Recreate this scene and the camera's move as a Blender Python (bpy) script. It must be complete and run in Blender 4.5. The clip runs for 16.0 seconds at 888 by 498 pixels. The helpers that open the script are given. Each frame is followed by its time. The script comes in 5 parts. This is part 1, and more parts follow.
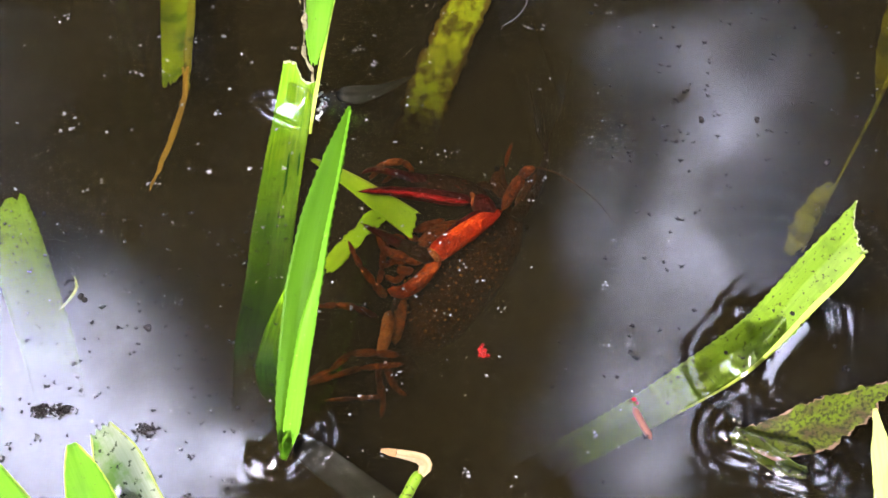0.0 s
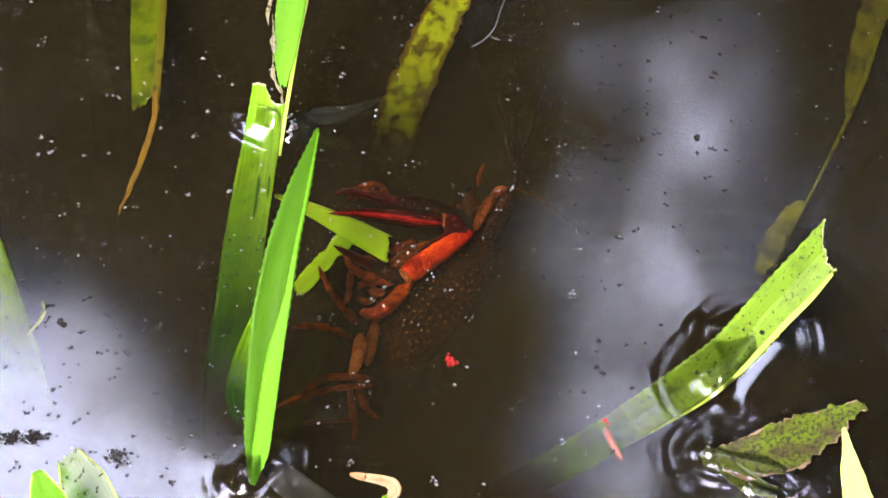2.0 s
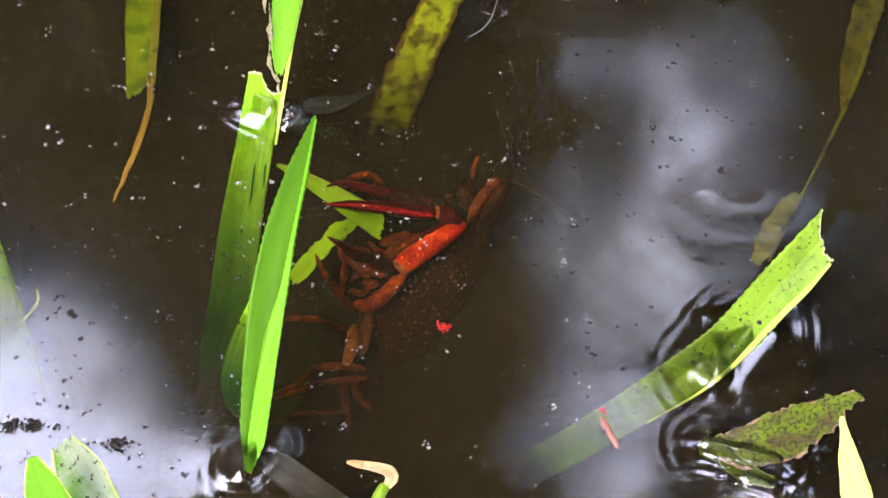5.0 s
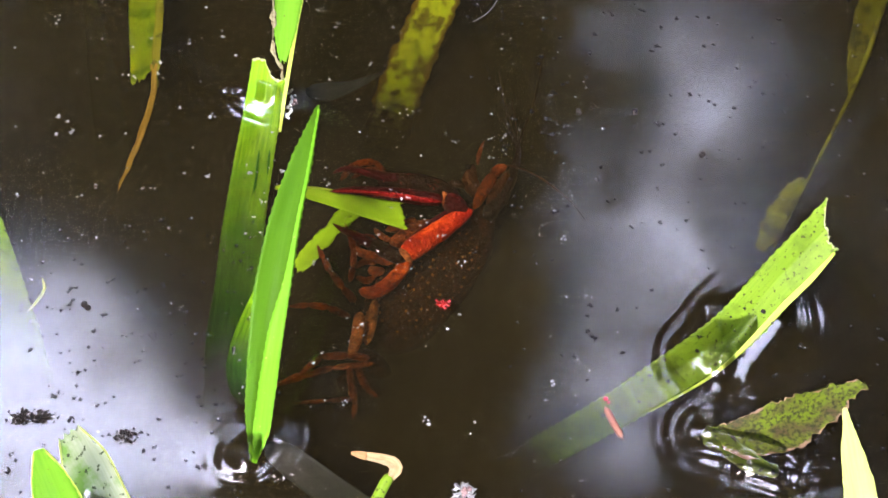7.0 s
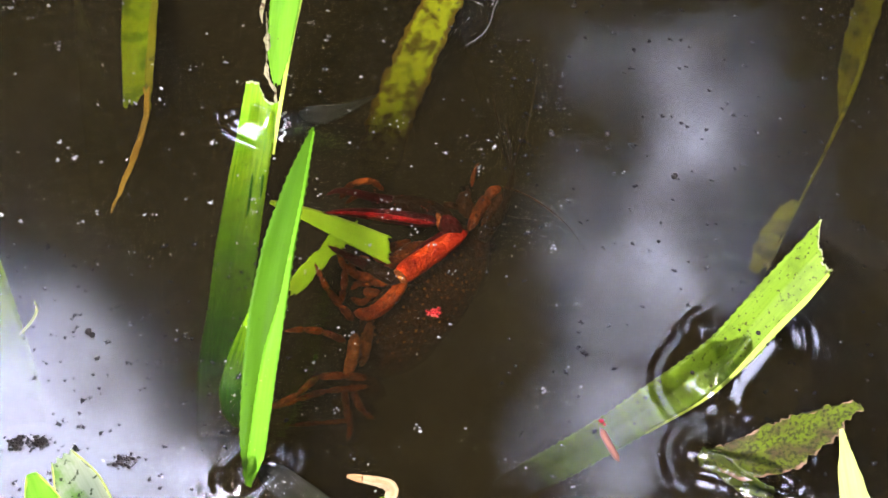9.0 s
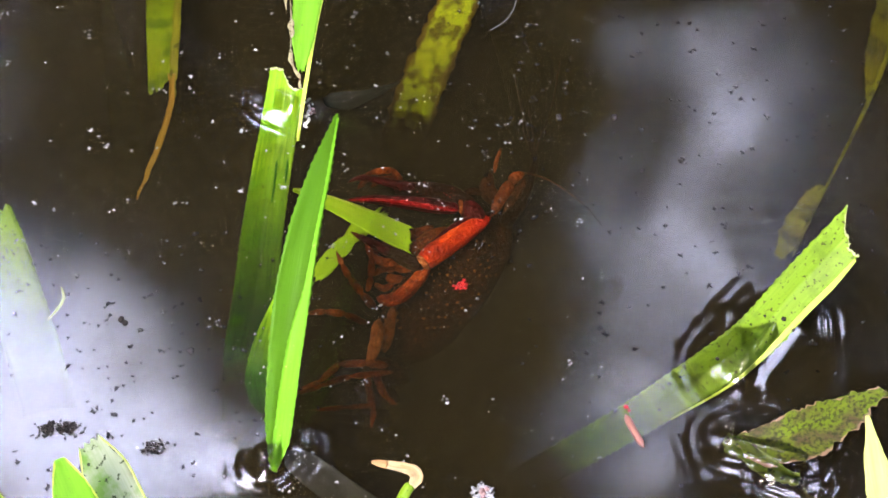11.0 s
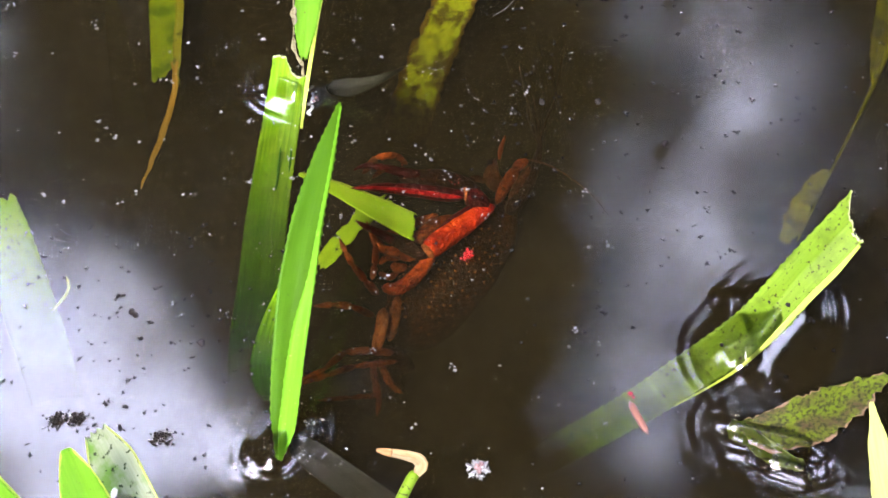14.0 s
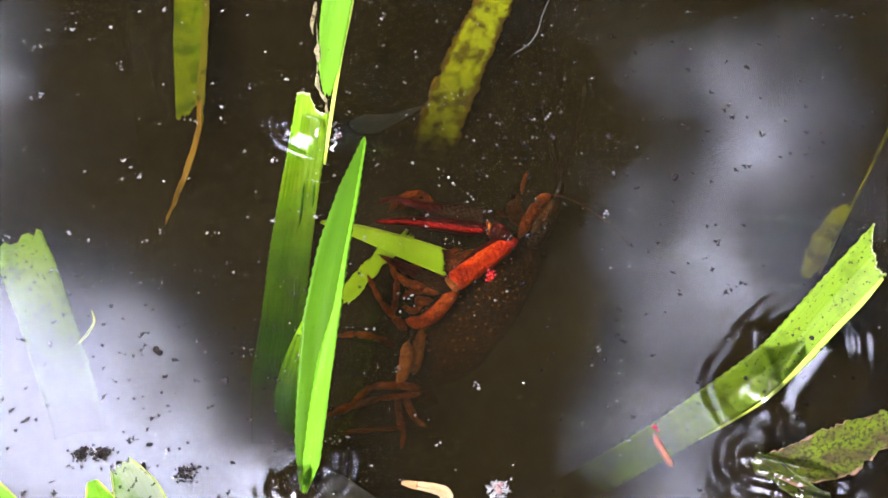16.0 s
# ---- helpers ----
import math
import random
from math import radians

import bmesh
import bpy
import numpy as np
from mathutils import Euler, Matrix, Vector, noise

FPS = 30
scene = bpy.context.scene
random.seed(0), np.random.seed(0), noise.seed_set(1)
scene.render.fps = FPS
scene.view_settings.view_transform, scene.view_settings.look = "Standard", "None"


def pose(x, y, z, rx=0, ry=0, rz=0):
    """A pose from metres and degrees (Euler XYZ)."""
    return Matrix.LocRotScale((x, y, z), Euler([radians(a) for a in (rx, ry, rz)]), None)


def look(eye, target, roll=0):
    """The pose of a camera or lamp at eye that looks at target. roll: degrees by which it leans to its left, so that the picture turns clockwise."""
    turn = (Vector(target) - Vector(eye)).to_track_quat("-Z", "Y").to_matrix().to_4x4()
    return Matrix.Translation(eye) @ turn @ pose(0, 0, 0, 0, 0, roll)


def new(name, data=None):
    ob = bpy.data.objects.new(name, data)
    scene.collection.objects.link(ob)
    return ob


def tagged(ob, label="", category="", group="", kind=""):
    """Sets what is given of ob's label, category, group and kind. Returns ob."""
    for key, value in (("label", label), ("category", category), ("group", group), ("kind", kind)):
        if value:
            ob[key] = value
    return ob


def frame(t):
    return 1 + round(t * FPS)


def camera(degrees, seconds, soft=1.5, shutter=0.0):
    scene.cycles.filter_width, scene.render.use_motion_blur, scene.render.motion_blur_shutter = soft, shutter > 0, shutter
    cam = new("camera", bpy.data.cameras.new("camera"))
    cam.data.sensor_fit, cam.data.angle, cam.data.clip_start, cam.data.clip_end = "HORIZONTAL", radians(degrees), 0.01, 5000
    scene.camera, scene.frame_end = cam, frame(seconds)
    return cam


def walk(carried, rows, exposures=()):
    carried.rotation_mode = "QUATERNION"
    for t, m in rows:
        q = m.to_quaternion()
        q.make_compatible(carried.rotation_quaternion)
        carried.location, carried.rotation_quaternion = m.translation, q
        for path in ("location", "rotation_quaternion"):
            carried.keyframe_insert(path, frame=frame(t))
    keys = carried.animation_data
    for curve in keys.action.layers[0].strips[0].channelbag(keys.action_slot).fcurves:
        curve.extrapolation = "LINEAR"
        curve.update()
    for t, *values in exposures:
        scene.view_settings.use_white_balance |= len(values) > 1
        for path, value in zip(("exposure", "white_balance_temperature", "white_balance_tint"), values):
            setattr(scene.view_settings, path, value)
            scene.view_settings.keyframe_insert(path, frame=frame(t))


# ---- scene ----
cam = camera(38, 16.0, soft=1.5)
PATH = [
    (0, (-0.00187, -0.26624, 0.39344), (-0.00507, 0.00881, -0.02410), -0.487),
    (0.5, (-0.00165, -0.26575, 0.39359), (-0.00520, 0.01327, -0.02130), -0.718),
    (1, (0.00009, -0.26503, 0.39446), (-0.00306, 0.01299, -0.02111), -0.666),
    (1.5, (0.00170, -0.26490, 0.39419), (0.00039, 0.01440, -0.02053), -0.393),
    (2, (0.00317, -0.26413, 0.39341), (0.00625, 0.01625, -0.02057), 0.145),
    (2.5, (0.00379, -0.26467, 0.39189), (0.01002, 0.01792, -0.02054), 0.488),
    (3, (-0.00145, -0.26692, 0.39139), (0.00549, 0.01561, -0.02107), 0.681),
    (3.5, (-0.00424, -0.26611, 0.39216), (-0.00031, 0.01484, -0.02142), 0.341),
    (4, (-0.00318, -0.26626, 0.39086), (0.00323, 0.01547, -0.02216), 1.002),
    (4.5, (-0.00182, -0.26797, 0.38930), (0.00705, 0.01419, -0.02339), 1.418),
    (7, (0.00192, -0.26024, 0.39457), (0.00595, 0.00940, -0.02647), 0.447),
    (7.5, (0.00098, -0.26049, 0.39441), (0.00707, 0.01297, -0.02414), 0.849),
    (8, (0.00015, -0.26352, 0.39196), (0.01067, 0.01490, -0.02321), 1.499),
    (8.5, (-0.00139, -0.26538, 0.38966), (0.01435, 0.01778, -0.02213), 2.258),
    (9, (-0.00165, -0.26130, 0.39319), (0.00841, 0.01698, -0.02209), 1.377),
    (11.5, (-0.00134, -0.26034, 0.39417), (-0.00232, 0.00943, -0.02681), -0.588),
    (12, (0.00082, -0.25479, 0.39801), (-0.00186, 0.00481, -0.02931), -0.888),
    (12.5, (0.00179, -0.25544, 0.39696), (-0.00027, 0.00659, -0.02888), -0.882),
    (13, (0.00057, -0.25685, 0.39604), (-0.00172, 0.00593, -0.02933), -1.170),
    (13.5, (-0.00174, -0.25866, 0.39538), (-0.00429, 0.00690, -0.02826), -1.199),
    (14, (0.00008, -0.25835, 0.39550), (-0.00274, 0.00809, -0.02758), -1.294),
    (14.5, (0.00194, -0.25601, 0.39740), (0.00032, 0.00992, -0.02602), -1.078),
    (15, (-0.00007, -0.25718, 0.39796), (-0.00477, 0.01267, -0.02294), -1.587),
    (15.5, (-0.00229, -0.26044, 0.39586), (-0.00880, 0.01575, -0.02088), -1.804),
    (16, (-0.00418, -0.26281, 0.39538), (-0.01121, 0.01817, -0.01814), -2.037),
]
EXPOSURE = 5.33
scene.cycles.transparent_max_bounces = 32  # many thin silt layers
walk(cam, [(t, look(eye, target, roll)) for t, eye, target, roll in PATH],
     exposures=[(0.0, EXPOSURE, 6500, 21), (16.0, EXPOSURE, 6500, 21)])

# ---- daylight: bright overcast sky, broken up by the trees over the pond ----
SUN_WAY = Vector((-0.30, -0.42, 0.86)).normalized()
world = bpy.data.worlds.new("overcast_sky")
scene.world = world
world.use_nodes = True
wn = world.node_tree.nodes
sky = wn.new("ShaderNodeTexSky")
sky.sky_type, sky.sun_disc = "NISHITA", False
sky.sun_elevation = math.asin(SUN_WAY.z)
sky.sun_rotation = math.atan2(SUN_WAY.x, SUN_WAY.y)
grey = wn.new("ShaderNodeHueSaturation")
grey.inputs["Saturation"].default_value = 0.45
world.node_tree.links.new(sky.outputs["Color"], grey.inputs["Color"])
world.node_tree.links.new(grey.outputs["Color"], wn["Background"].inputs["Color"])
wn["Background"].inputs["Strength"].default_value = 0.15

sun_data = bpy.data.lights.new("sun", "SUN")
sun_data.energy, sun_data.angle, sun_data.color = 0.085, radians(16), (1.0, 0.97, 0.93)
sun = new("sun", sun_data)
sun.matrix_world = look(SUN_WAY * 9, (0, 0, 0))


# ---- materials ----
def material(name):
    m = bpy.data.materials.new(name)
    m.use_nodes = True
    n = m.node_tree.nodes
    return m, n, m.node_tree.links, n["Principled BSDF"]


def rgba(c):
    return (c[0], c[1], c[2], 1.0)


def noise_fac(n, l, vector, scale, lo, hi, detail=4.0):
    """A noise cut to 0..1 between lo and hi."""
    tex = n.new("ShaderNodeTexNoise")
    tex.inputs["Scale"].default_value, tex.inputs["Detail"].default_value = scale, detail
    l.new(vector, tex.inputs["Vector"])
    cut = n.new("ShaderNodeMapRange")
    cut.inputs["From Min"].default_value, cut.inputs["From Max"].default_value = lo, hi
    l.new(tex.outputs["Fac"], cut.inputs["Value"])
    return cut.outputs["Result"]


def blend(n, l, fac, a, b):
    mix = n.new("ShaderNodeMix")
    mix.data_type = "RGBA"
    for value, sock in ((fac, mix.inputs["Factor"]), (a, mix.inputs["A"]), (b, mix.inputs["B"])):
        if isinstance(value, bpy.types.NodeSocket):
            l.new(value, sock)
        elif isinstance(value, tuple):
            sock.default_value = rgba(value)
        else:
            sock.default_value = value
    return mix.outputs["Result"]


def stretched(n, l, source, sx, sy, sz=1.0):
    m = n.new("ShaderNodeMapping")
    m.inputs["Scale"].default_value = (sx, sy, sz)
    l.new(source, m.inputs["Vector"])
    return m.outputs["Vector"]


def leaf_material(name, base, streak, spot, spots=(0.66, 0.72), rough=0.38, through_light=0.3, blotch=None, blotches=(0.5, 0.6), blotch_scale=90, spot_scale=700, rim=None, rim_from=0.8, root=None):
    """Plant blade: fibres along the length (uv in metres), dark flecks, optional algae or decay; root: dark of deep
    water painted in.
    """
    m, n, l, p = material(name)
    uv = n.new("ShaderNodeUVMap").outputs["UV"]
    pos = n.new("ShaderNodeTexCoord").outputs["Object"]
    fibres = noise_fac(n, l, stretched(n, l, uv, 1400, 45), 1.0, 0.35, 0.65)
    broad = noise_fac(n, l, stretched(n, l, uv, 160, 30), 1.0, 0.3, 0.7)
    col = blend(n, l, fibres, base, streak)
    col = blend(n, l, broad, col, blend(n, l, 0.35, base, streak))
    if blotch:
        col = blend(n, l, noise_fac(n, l, pos, blotch_scale, *blotches, detail=7), col, blotch)
    col = blend(n, l, noise_fac(n, l, pos, spot_scale, *spots), col, spot)
    # darkening with water depth painted into the blade's colour, towards its root end
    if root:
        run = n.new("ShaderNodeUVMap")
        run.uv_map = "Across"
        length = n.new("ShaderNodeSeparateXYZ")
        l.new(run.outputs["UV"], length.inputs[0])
        depth_dark = n.new("ShaderNodeMapRange")
        depth_dark.inputs["From Min"].default_value, depth_dark.inputs["From Max"].default_value = 0.72, 0.30
        l.new(length.outputs["Y"], depth_dark.inputs["Value"])
        col = blend(n, l, depth_dark.outputs["Result"], col, blend(n, l, fibres, root, tuple(0.5 * c for c in root)))
    if rim:
        share = n.new("ShaderNodeUVMap")
        share.uv_map = "Across"
        apart = n.new("ShaderNodeSeparateXYZ")
        l.new(share.outputs["UV"], apart.inputs[0])
        size = n.new("ShaderNodeMath")
        size.operation = "ABSOLUTE"
        l.new(apart.outputs["X"], size.inputs[0])
        ragged = n.new("ShaderNodeMath")
        ragged.operation = "MULTIPLY_ADD"
        ragged.inputs[1].default_value = 0.28
        l.new(noise_fac(n, l, pos, 260, 0.3, 0.7), ragged.inputs[0])
        l.new(size.outputs[0], ragged.inputs[2])
        edge = n.new("ShaderNodeMapRange")
        edge.inputs["From Min"].default_value, edge.inputs["From Max"].default_value = rim_from + 0.14, rim_from + 0.26
        l.new(ragged.outputs[0], edge.inputs["Value"])
        col = blend(n, l, edge.outputs["Result"], col, rim)
    l.new(col, p.inputs["Base Color"])
    p.inputs["Roughness"].default_value = rough
    p.inputs["Specular IOR Level"].default_value = 0.10
    bump = n.new("ShaderNodeBump")
    bump.inputs["Strength"].default_value, bump.inputs["Distance"].default_value = 0.12, 0.0003
    l.new(fibres, bump.inputs["Height"])
    l.new(bump.outputs["Normal"], p.inputs["Normal"])
    if through_light:
        thin = n.new("ShaderNodeBsdfTranslucent")
        l.new(col, thin.inputs["Color"])
        mix = n.new("ShaderNodeMixShader")
        mix.inputs["Fac"].default_value = through_light
        l.new(p.outputs[0], mix.inputs[1])
        l.new(thin.outputs[0], mix.inputs[2])
        l.new(mix.outputs[0], n["Material Output"].inputs["Surface"])
    return m


def shell_material(name, base, other, fleck, scale=260, rough=0.5, grime=0.75, far_end=None):
    """Crayfish shell: two colours mottled at two scales, brown-black grime in patches and in the pits, fine pits and pale flecks."""
    m, n, l, p = material(name)
    pos = n.new("ShaderNodeTexCoord").outputs["Object"]
    col = blend(n, l, noise_fac(n, l, pos, scale, 0.30, 0.70, 6), base, other)
    col = blend(n, l, noise_fac(n, l, pos, scale * 3.3, 0.42, 0.72, 5), col, tuple(0.55 * c for c in other))
    if far_end:
        part_of = n.new("ShaderNodeSeparateXYZ")
        l.new(n.new("ShaderNodeTexCoord").outputs["Generated"], part_of.inputs[0])
        cut = n.new("ShaderNodeMapRange")
        cut.inputs["From Min"].default_value, cut.inputs["From Max"].default_value = 0.35, 0.95
        l.new(part_of.outputs["X"], cut.inputs["Value"])
        col = blend(n, l, cut.outputs["Result"], col, far_end)
    dirt = n.new("ShaderNodeMath")
    dirt.operation = "MULTIPLY"
    dirt.inputs[1].default_value = grime
    l.new(noise_fac(n, l, pos, 150, 0.38, 0.72, 9), dirt.inputs[0])
    col = blend(n, l, dirt.outputs[0], col, (0.020, 0.012, 0.007))
    col = blend(n, l, noise_fac(n, l, pos, 1500, 0.64, 0.72), col, fleck)
    l.new(col, p.inputs["Base Color"])
    p.inputs["Roughness"].default_value = rough
    p.inputs["Specular IOR Level"].default_value = 0.12
    bump = n.new("ShaderNodeBump")
    bump.inputs["Strength"].default_value, bump.inputs["Distance"].default_value = 0.9, 0.0009
    l.new(noise_fac(n, l, pos, 620, 0.3, 0.7, 8), bump.inputs["Height"])
    l.new(bump.outputs["Normal"], p.inputs["Normal"])
    return m


def debris_material(name, base, other, rough=0.6, gloss=0.3):
    m, n, l, p = material(name)
    geo = n.new("ShaderNodeNewGeometry")
    pos = n.new("ShaderNodeTexCoord").outputs["Object"]
    col = blend(n, l, geo.outputs["Random Per Island"], base, other)
    col = blend(n, l, noise_fac(n, l, pos, 900, 0.45, 0.65), col, blend(n, l, 0.5, base, other))
    l.new(col, p.inputs["Base Color"])
    p.inputs["Roughness"].default_value = rough
    p.inputs["Specular IOR Level"].default_value = gloss
    return m


def water_material(name="pond_water", share=1.0, clarity=1.0):
    m, n, l, p = material(name)
    n.remove(p)
    clear = n.new("ShaderNodeBsdfTransparent")
    clear.inputs["Color"].default_value = (0.94 * clarity, 0.93 * clarity, 0.86 * clarity, 1)
    gloss = n.new("ShaderNodeBsdfGlossy")
    gloss.inputs["Roughness"].default_value = 0.10
    gloss.inputs["Color"].default_value = (1, 1, 1, 1)
    fresnel = n.new("ShaderNodeFresnel")
    fresnel.inputs["IOR"].default_value = 1.6
    scaled = n.new("ShaderNodeMath")
    scaled.operation = "MULTIPLY"
    scaled.inputs[1].default_value = share
    l.new(fresnel.outputs[0], scaled.inputs[0])
    mix = n.new("ShaderNodeMixShader")
    l.new(scaled.outputs[0], mix.inputs["Fac"])
    l.new(clear.outputs[0], mix.inputs[1])
    l.new(gloss.outputs[0], mix.inputs[2])
    l.new(mix.outputs[0], n["Material Output"].inputs["Surface"])
    return m


def silt_material(name, tint, scatter, least, most):
    """Suspended brown silt: lets most of the light by, tints it and scatters a little."""
    m, n, l, p = material(name)
    n.remove(p)
    pos = n.new("ShaderNodeTexCoord").outputs["Object"]
    clear = n.new("ShaderNodeBsdfTransparent")
    clear.inputs["Color"].default_value = rgba(tint)
    cloud = n.new("ShaderNodeBsdfDiffuse")
    cloud.inputs["Color"].default_value = rgba(scatter)
    mix = n.new("ShaderNodeMixShader")
    fac = n.new("ShaderNodeMapRange")
    fac.inputs["To Min"].default_value, fac.inputs["To Max"].default_value = least, most
    l.new(noise_fac(n, l, pos, 18, 0.3, 0.7, 5), fac.inputs["Value"])
    l.new(fac.outputs["Result"], mix.inputs["Fac"])
    l.new(clear.outputs[0], mix.inputs[1])
    l.new(cloud.outputs[0], mix.inputs[2])
    l.new(mix.outputs[0], n["Material Output"].inputs["Surface"])
    return m


def ground_material(name, a, b, scale):
    m, n, l, p = material(name)
    pos = n.new("ShaderNodeTexCoord").outputs["Object"]
    l.new(blend(n, l, noise_fac(n, l, pos, scale, 0.35, 0.65, 6), a, b), p.inputs["Base Color"])
    p.inputs["Roughness"].default_value = 0.9
    return m


GREEN = leaf_material("fresh_green_blade", (0.098, 0.262, 0.010), (0.128, 0.302, 0.016), (0.10, 0.16, 0.02), through_light=0.35)
# main face of the folded blade: its shade is put into this green
GREEN_SHADED = leaf_material("shaded_side_of_blade", (0.054, 0.150, 0.005), (0.062, 0.162, 0.006), (0.05, 0.12, 0.01), through_light=0.3)
GREEN_PALE = leaf_material("pale_inner_blade", (0.092, 0.275, 0.009), (0.125, 0.315, 0.014), (0.2, 0.3, 0.05), through_light=0.3)
# root colour carries the darkening of the deeper water
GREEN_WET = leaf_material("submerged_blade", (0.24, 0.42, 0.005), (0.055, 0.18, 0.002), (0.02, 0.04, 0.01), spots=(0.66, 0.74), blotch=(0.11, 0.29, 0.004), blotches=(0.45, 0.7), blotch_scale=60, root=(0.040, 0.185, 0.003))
GREEN_SPECKLED = leaf_material("speckled_blade", (0.122, 0.220, 0.010), (0.165, 0.268, 0.016), (0.045, 0.048, 0.010), spots=(0.60, 0.68), spot_scale=800, blotch=(0.09, 0.15, 0.010), blotches=(0.52, 0.70), blotch_scale=120)
MARGIN = leaf_material("yellow_leaf_margin", (0.36, 0.48, 0.05), (0.42, 0.52, 0.09), (0.3, 0.3, 0.05), through_light=0.2)
LIME = leaf_material("lime_leaf_strip", (0.34, 0.60, 0.010), (0.42, 0.66, 0.02), (0.08, 0.12, 0.01), through_light=0.25)
ALGAE = leaf_material("algae_grown_blade", (0.42, 0.50, 0.008), (0.50, 0.55, 0.010), (0.20, 0.19, 0.01), spots=(0.58, 0.75), through_light=0.1, blotch=(0.14, 0.112, 0.010), blotches=(0.47, 0.62), blotch_scale=165, rough=0.7, rim=(0.17, 0.105, 0.012), rim_from=0.72)
OLIVE = leaf_material("olive_dead_blade", (0.19, 0.18, 0.012), (0.25, 0.22, 0.018), (0.05, 0.04, 0.01), through_light=0.1, rough=0.7, blotch=(0.09, 0.08, 0.015))
TIP = leaf_material("cream_brown_tip", (0.22, 0.13, 0.05), (0.32, 0.26, 0.15), (0.26, 0.14, 0.06), spots=(0.58, 0.7), spot_scale=260, through_light=0.1)
YELLOWED = leaf_material("yellowing_blade", (0.27, 0.38, 0.005), (0.33, 0.43, 0.008), (0.10, 0.12, 0.01), through_light=0.25, blotch=(0.15, 0.24, 0.006))
DRY = leaf_material("dry_brown_tip", (0.24, 0.125, 0.015), (0.30, 0.18, 0.03), (0.14, 0.08, 0.02), through_light=0.1, rough=0.7)
RAGGED = leaf_material("torn_dry_fibre", (0.13, 0.115, 0.055), (0.25, 0.22, 0.13), (0.05, 0.03, 0.015), spots=(0.54, 0.6), through_light=0.1, rough=0.8)
TORN = leaf_material("pale_torn_edge", (0.40, 0.44, 0.18), (0.52, 0.54, 0.30), (0.22, 0.16, 0.08), spots=(0.6, 0.7), through_light=0.2, rough=0.8)
MOSSY = leaf_material("mossy_floating_leaf", (0.052, 0.080, 0.002), (0.080, 0.100, 0.003), (0.020, 0.021, 0.007), spots=(0.46, 0.64), spot_scale=780, through_light=0.05, blotch=(0.046, 0.032, 0.014), blotches=(0.46, 0.66), blotch_scale=150, rough=0.6, rim=(0.17, 0.105, 0.066), rim_from=0.87)
SOAKED = leaf_material("soaked_dark_leaf", (0.028, 0.042, 0.004), (0.045, 0.055, 0.006), (0.010, 0.008, 0.004), spots=(0.54, 0.62), spot_scale=500, through_light=0.0, rough=0.3)
BROWN_EDGE = leaf_material("brown_leaf_edge", (0.20, 0.10, 0.04), (0.28, 0.16, 0.07), (0.12, 0.06, 0.03), through_light=0.0, rough=0.7)
CREAM = leaf_material("cream_dry_leaf", (0.38, 0.43, 0.10), (0.44, 0.48, 0.14), (0.4, 0.3, 0.12), through_light=0.25)
GLASSY = leaf_material("bleached_leaf", (0.30, 0.36, 0.21), (0.40, 0.45, 0.32), (0.05, 0.07, 0.03), spots=(0.60, 0.66), spot_scale=420, through_light=0.5, blotch=(0.15, 0.30, 0.05), blotches=(0.48, 0.64), blotch_scale=95)
GREY_SHAPE = leaf_material("grey_sunken_shape", (0.034, 0.033, 0.029), (0.046, 0.044, 0.038), (0.02, 0.02, 0.018), through_light=0.0, rough=0.8)
WATER = water_material()
RIPPLE = water_material("ripple_water", 0.11, 0.92)
SILT_THIN = silt_material("thin_silt", (0.958, 0.956, 0.925), (0.052, 0.041, 0.029), 0.016, 0.036)
SILT_DENSE = silt_material("dense_silt", (0.87, 0.86, 0.80), (0.178, 0.144, 0.103), 0.10, 0.20)
MUD = ground_material("pond_mud", (0.035, 0.026, 0.014), (0.055, 0.042, 0.022), 14)
FOLIAGE = debris_material("tree_foliage", (0.02, 0.035, 0.012), (0.035, 0.055, 0.02), 0.7)
RED_SHELL = shell_material("dark_red_claw_shell", (0.045, 0.003, 0.003), (0.11, 0.004, 0.005), (0.20, 0.03, 0.02))
RIDGE_SHELL = shell_material("bright_red_claw_edge", (0.42, 0.008, 0.006), (0.28, 0.006, 0.006), (0.5, 0.10, 0.06), grime=0.35)
ORANGE_SHELL = shell_material("orange_red_arm_shell", (0.90, 0.135, 0.004), (0.55, 0.030, 0.003), (0.4, 0.04, 0.01), scale=45, grime=0.10, far_end=(0.50, 0.016, 0.006))
ARM_SHELL = shell_material("rust_red_arm_shell", (0.60, 0.095, 0.007), (0.32, 0.028, 0.005), (0.4, 0.08, 0.02), scale=120, grime=0.5)
RUST_SHELL = shell_material("rust_leg_shell", (0.42, 0.085, 0.012), (0.17, 0.028, 0.006), (0.40, 0.14, 0.03), scale=200, grime=0.62)
BROWN_SHELL = shell_material("dark_brown_shell", (0.130, 0.042, 0.012), (0.070, 0.022, 0.007), (0.16, 0.06, 0.014), scale=150, grime=0.6)
OLIVE_SHELL = shell_material("dark_olive_shell", (0.026, 0.016, 0.005), (0.036, 0.010, 0.004), (0.05, 0.034, 0.008))
TAN_SHELL = shell_material("tan_joint_shell", (0.56, 0.18, 0.045), (0.36, 0.09, 0.020), (0.5, 0.4, 0.25), grime=0.5)
BLACK_EYE = shell_material("black_eye", (0.01, 0.01, 0.01), (0.02, 0.015, 0.01), (0.03, 0.03, 0.03), rough=0.15)
STUD_SHELL = shell_material("pale_red_studs", (0.50, 0.06, 0.04), (0.36, 0.03, 0.02), (0.5, 0.2, 0.15), grime=0.3)
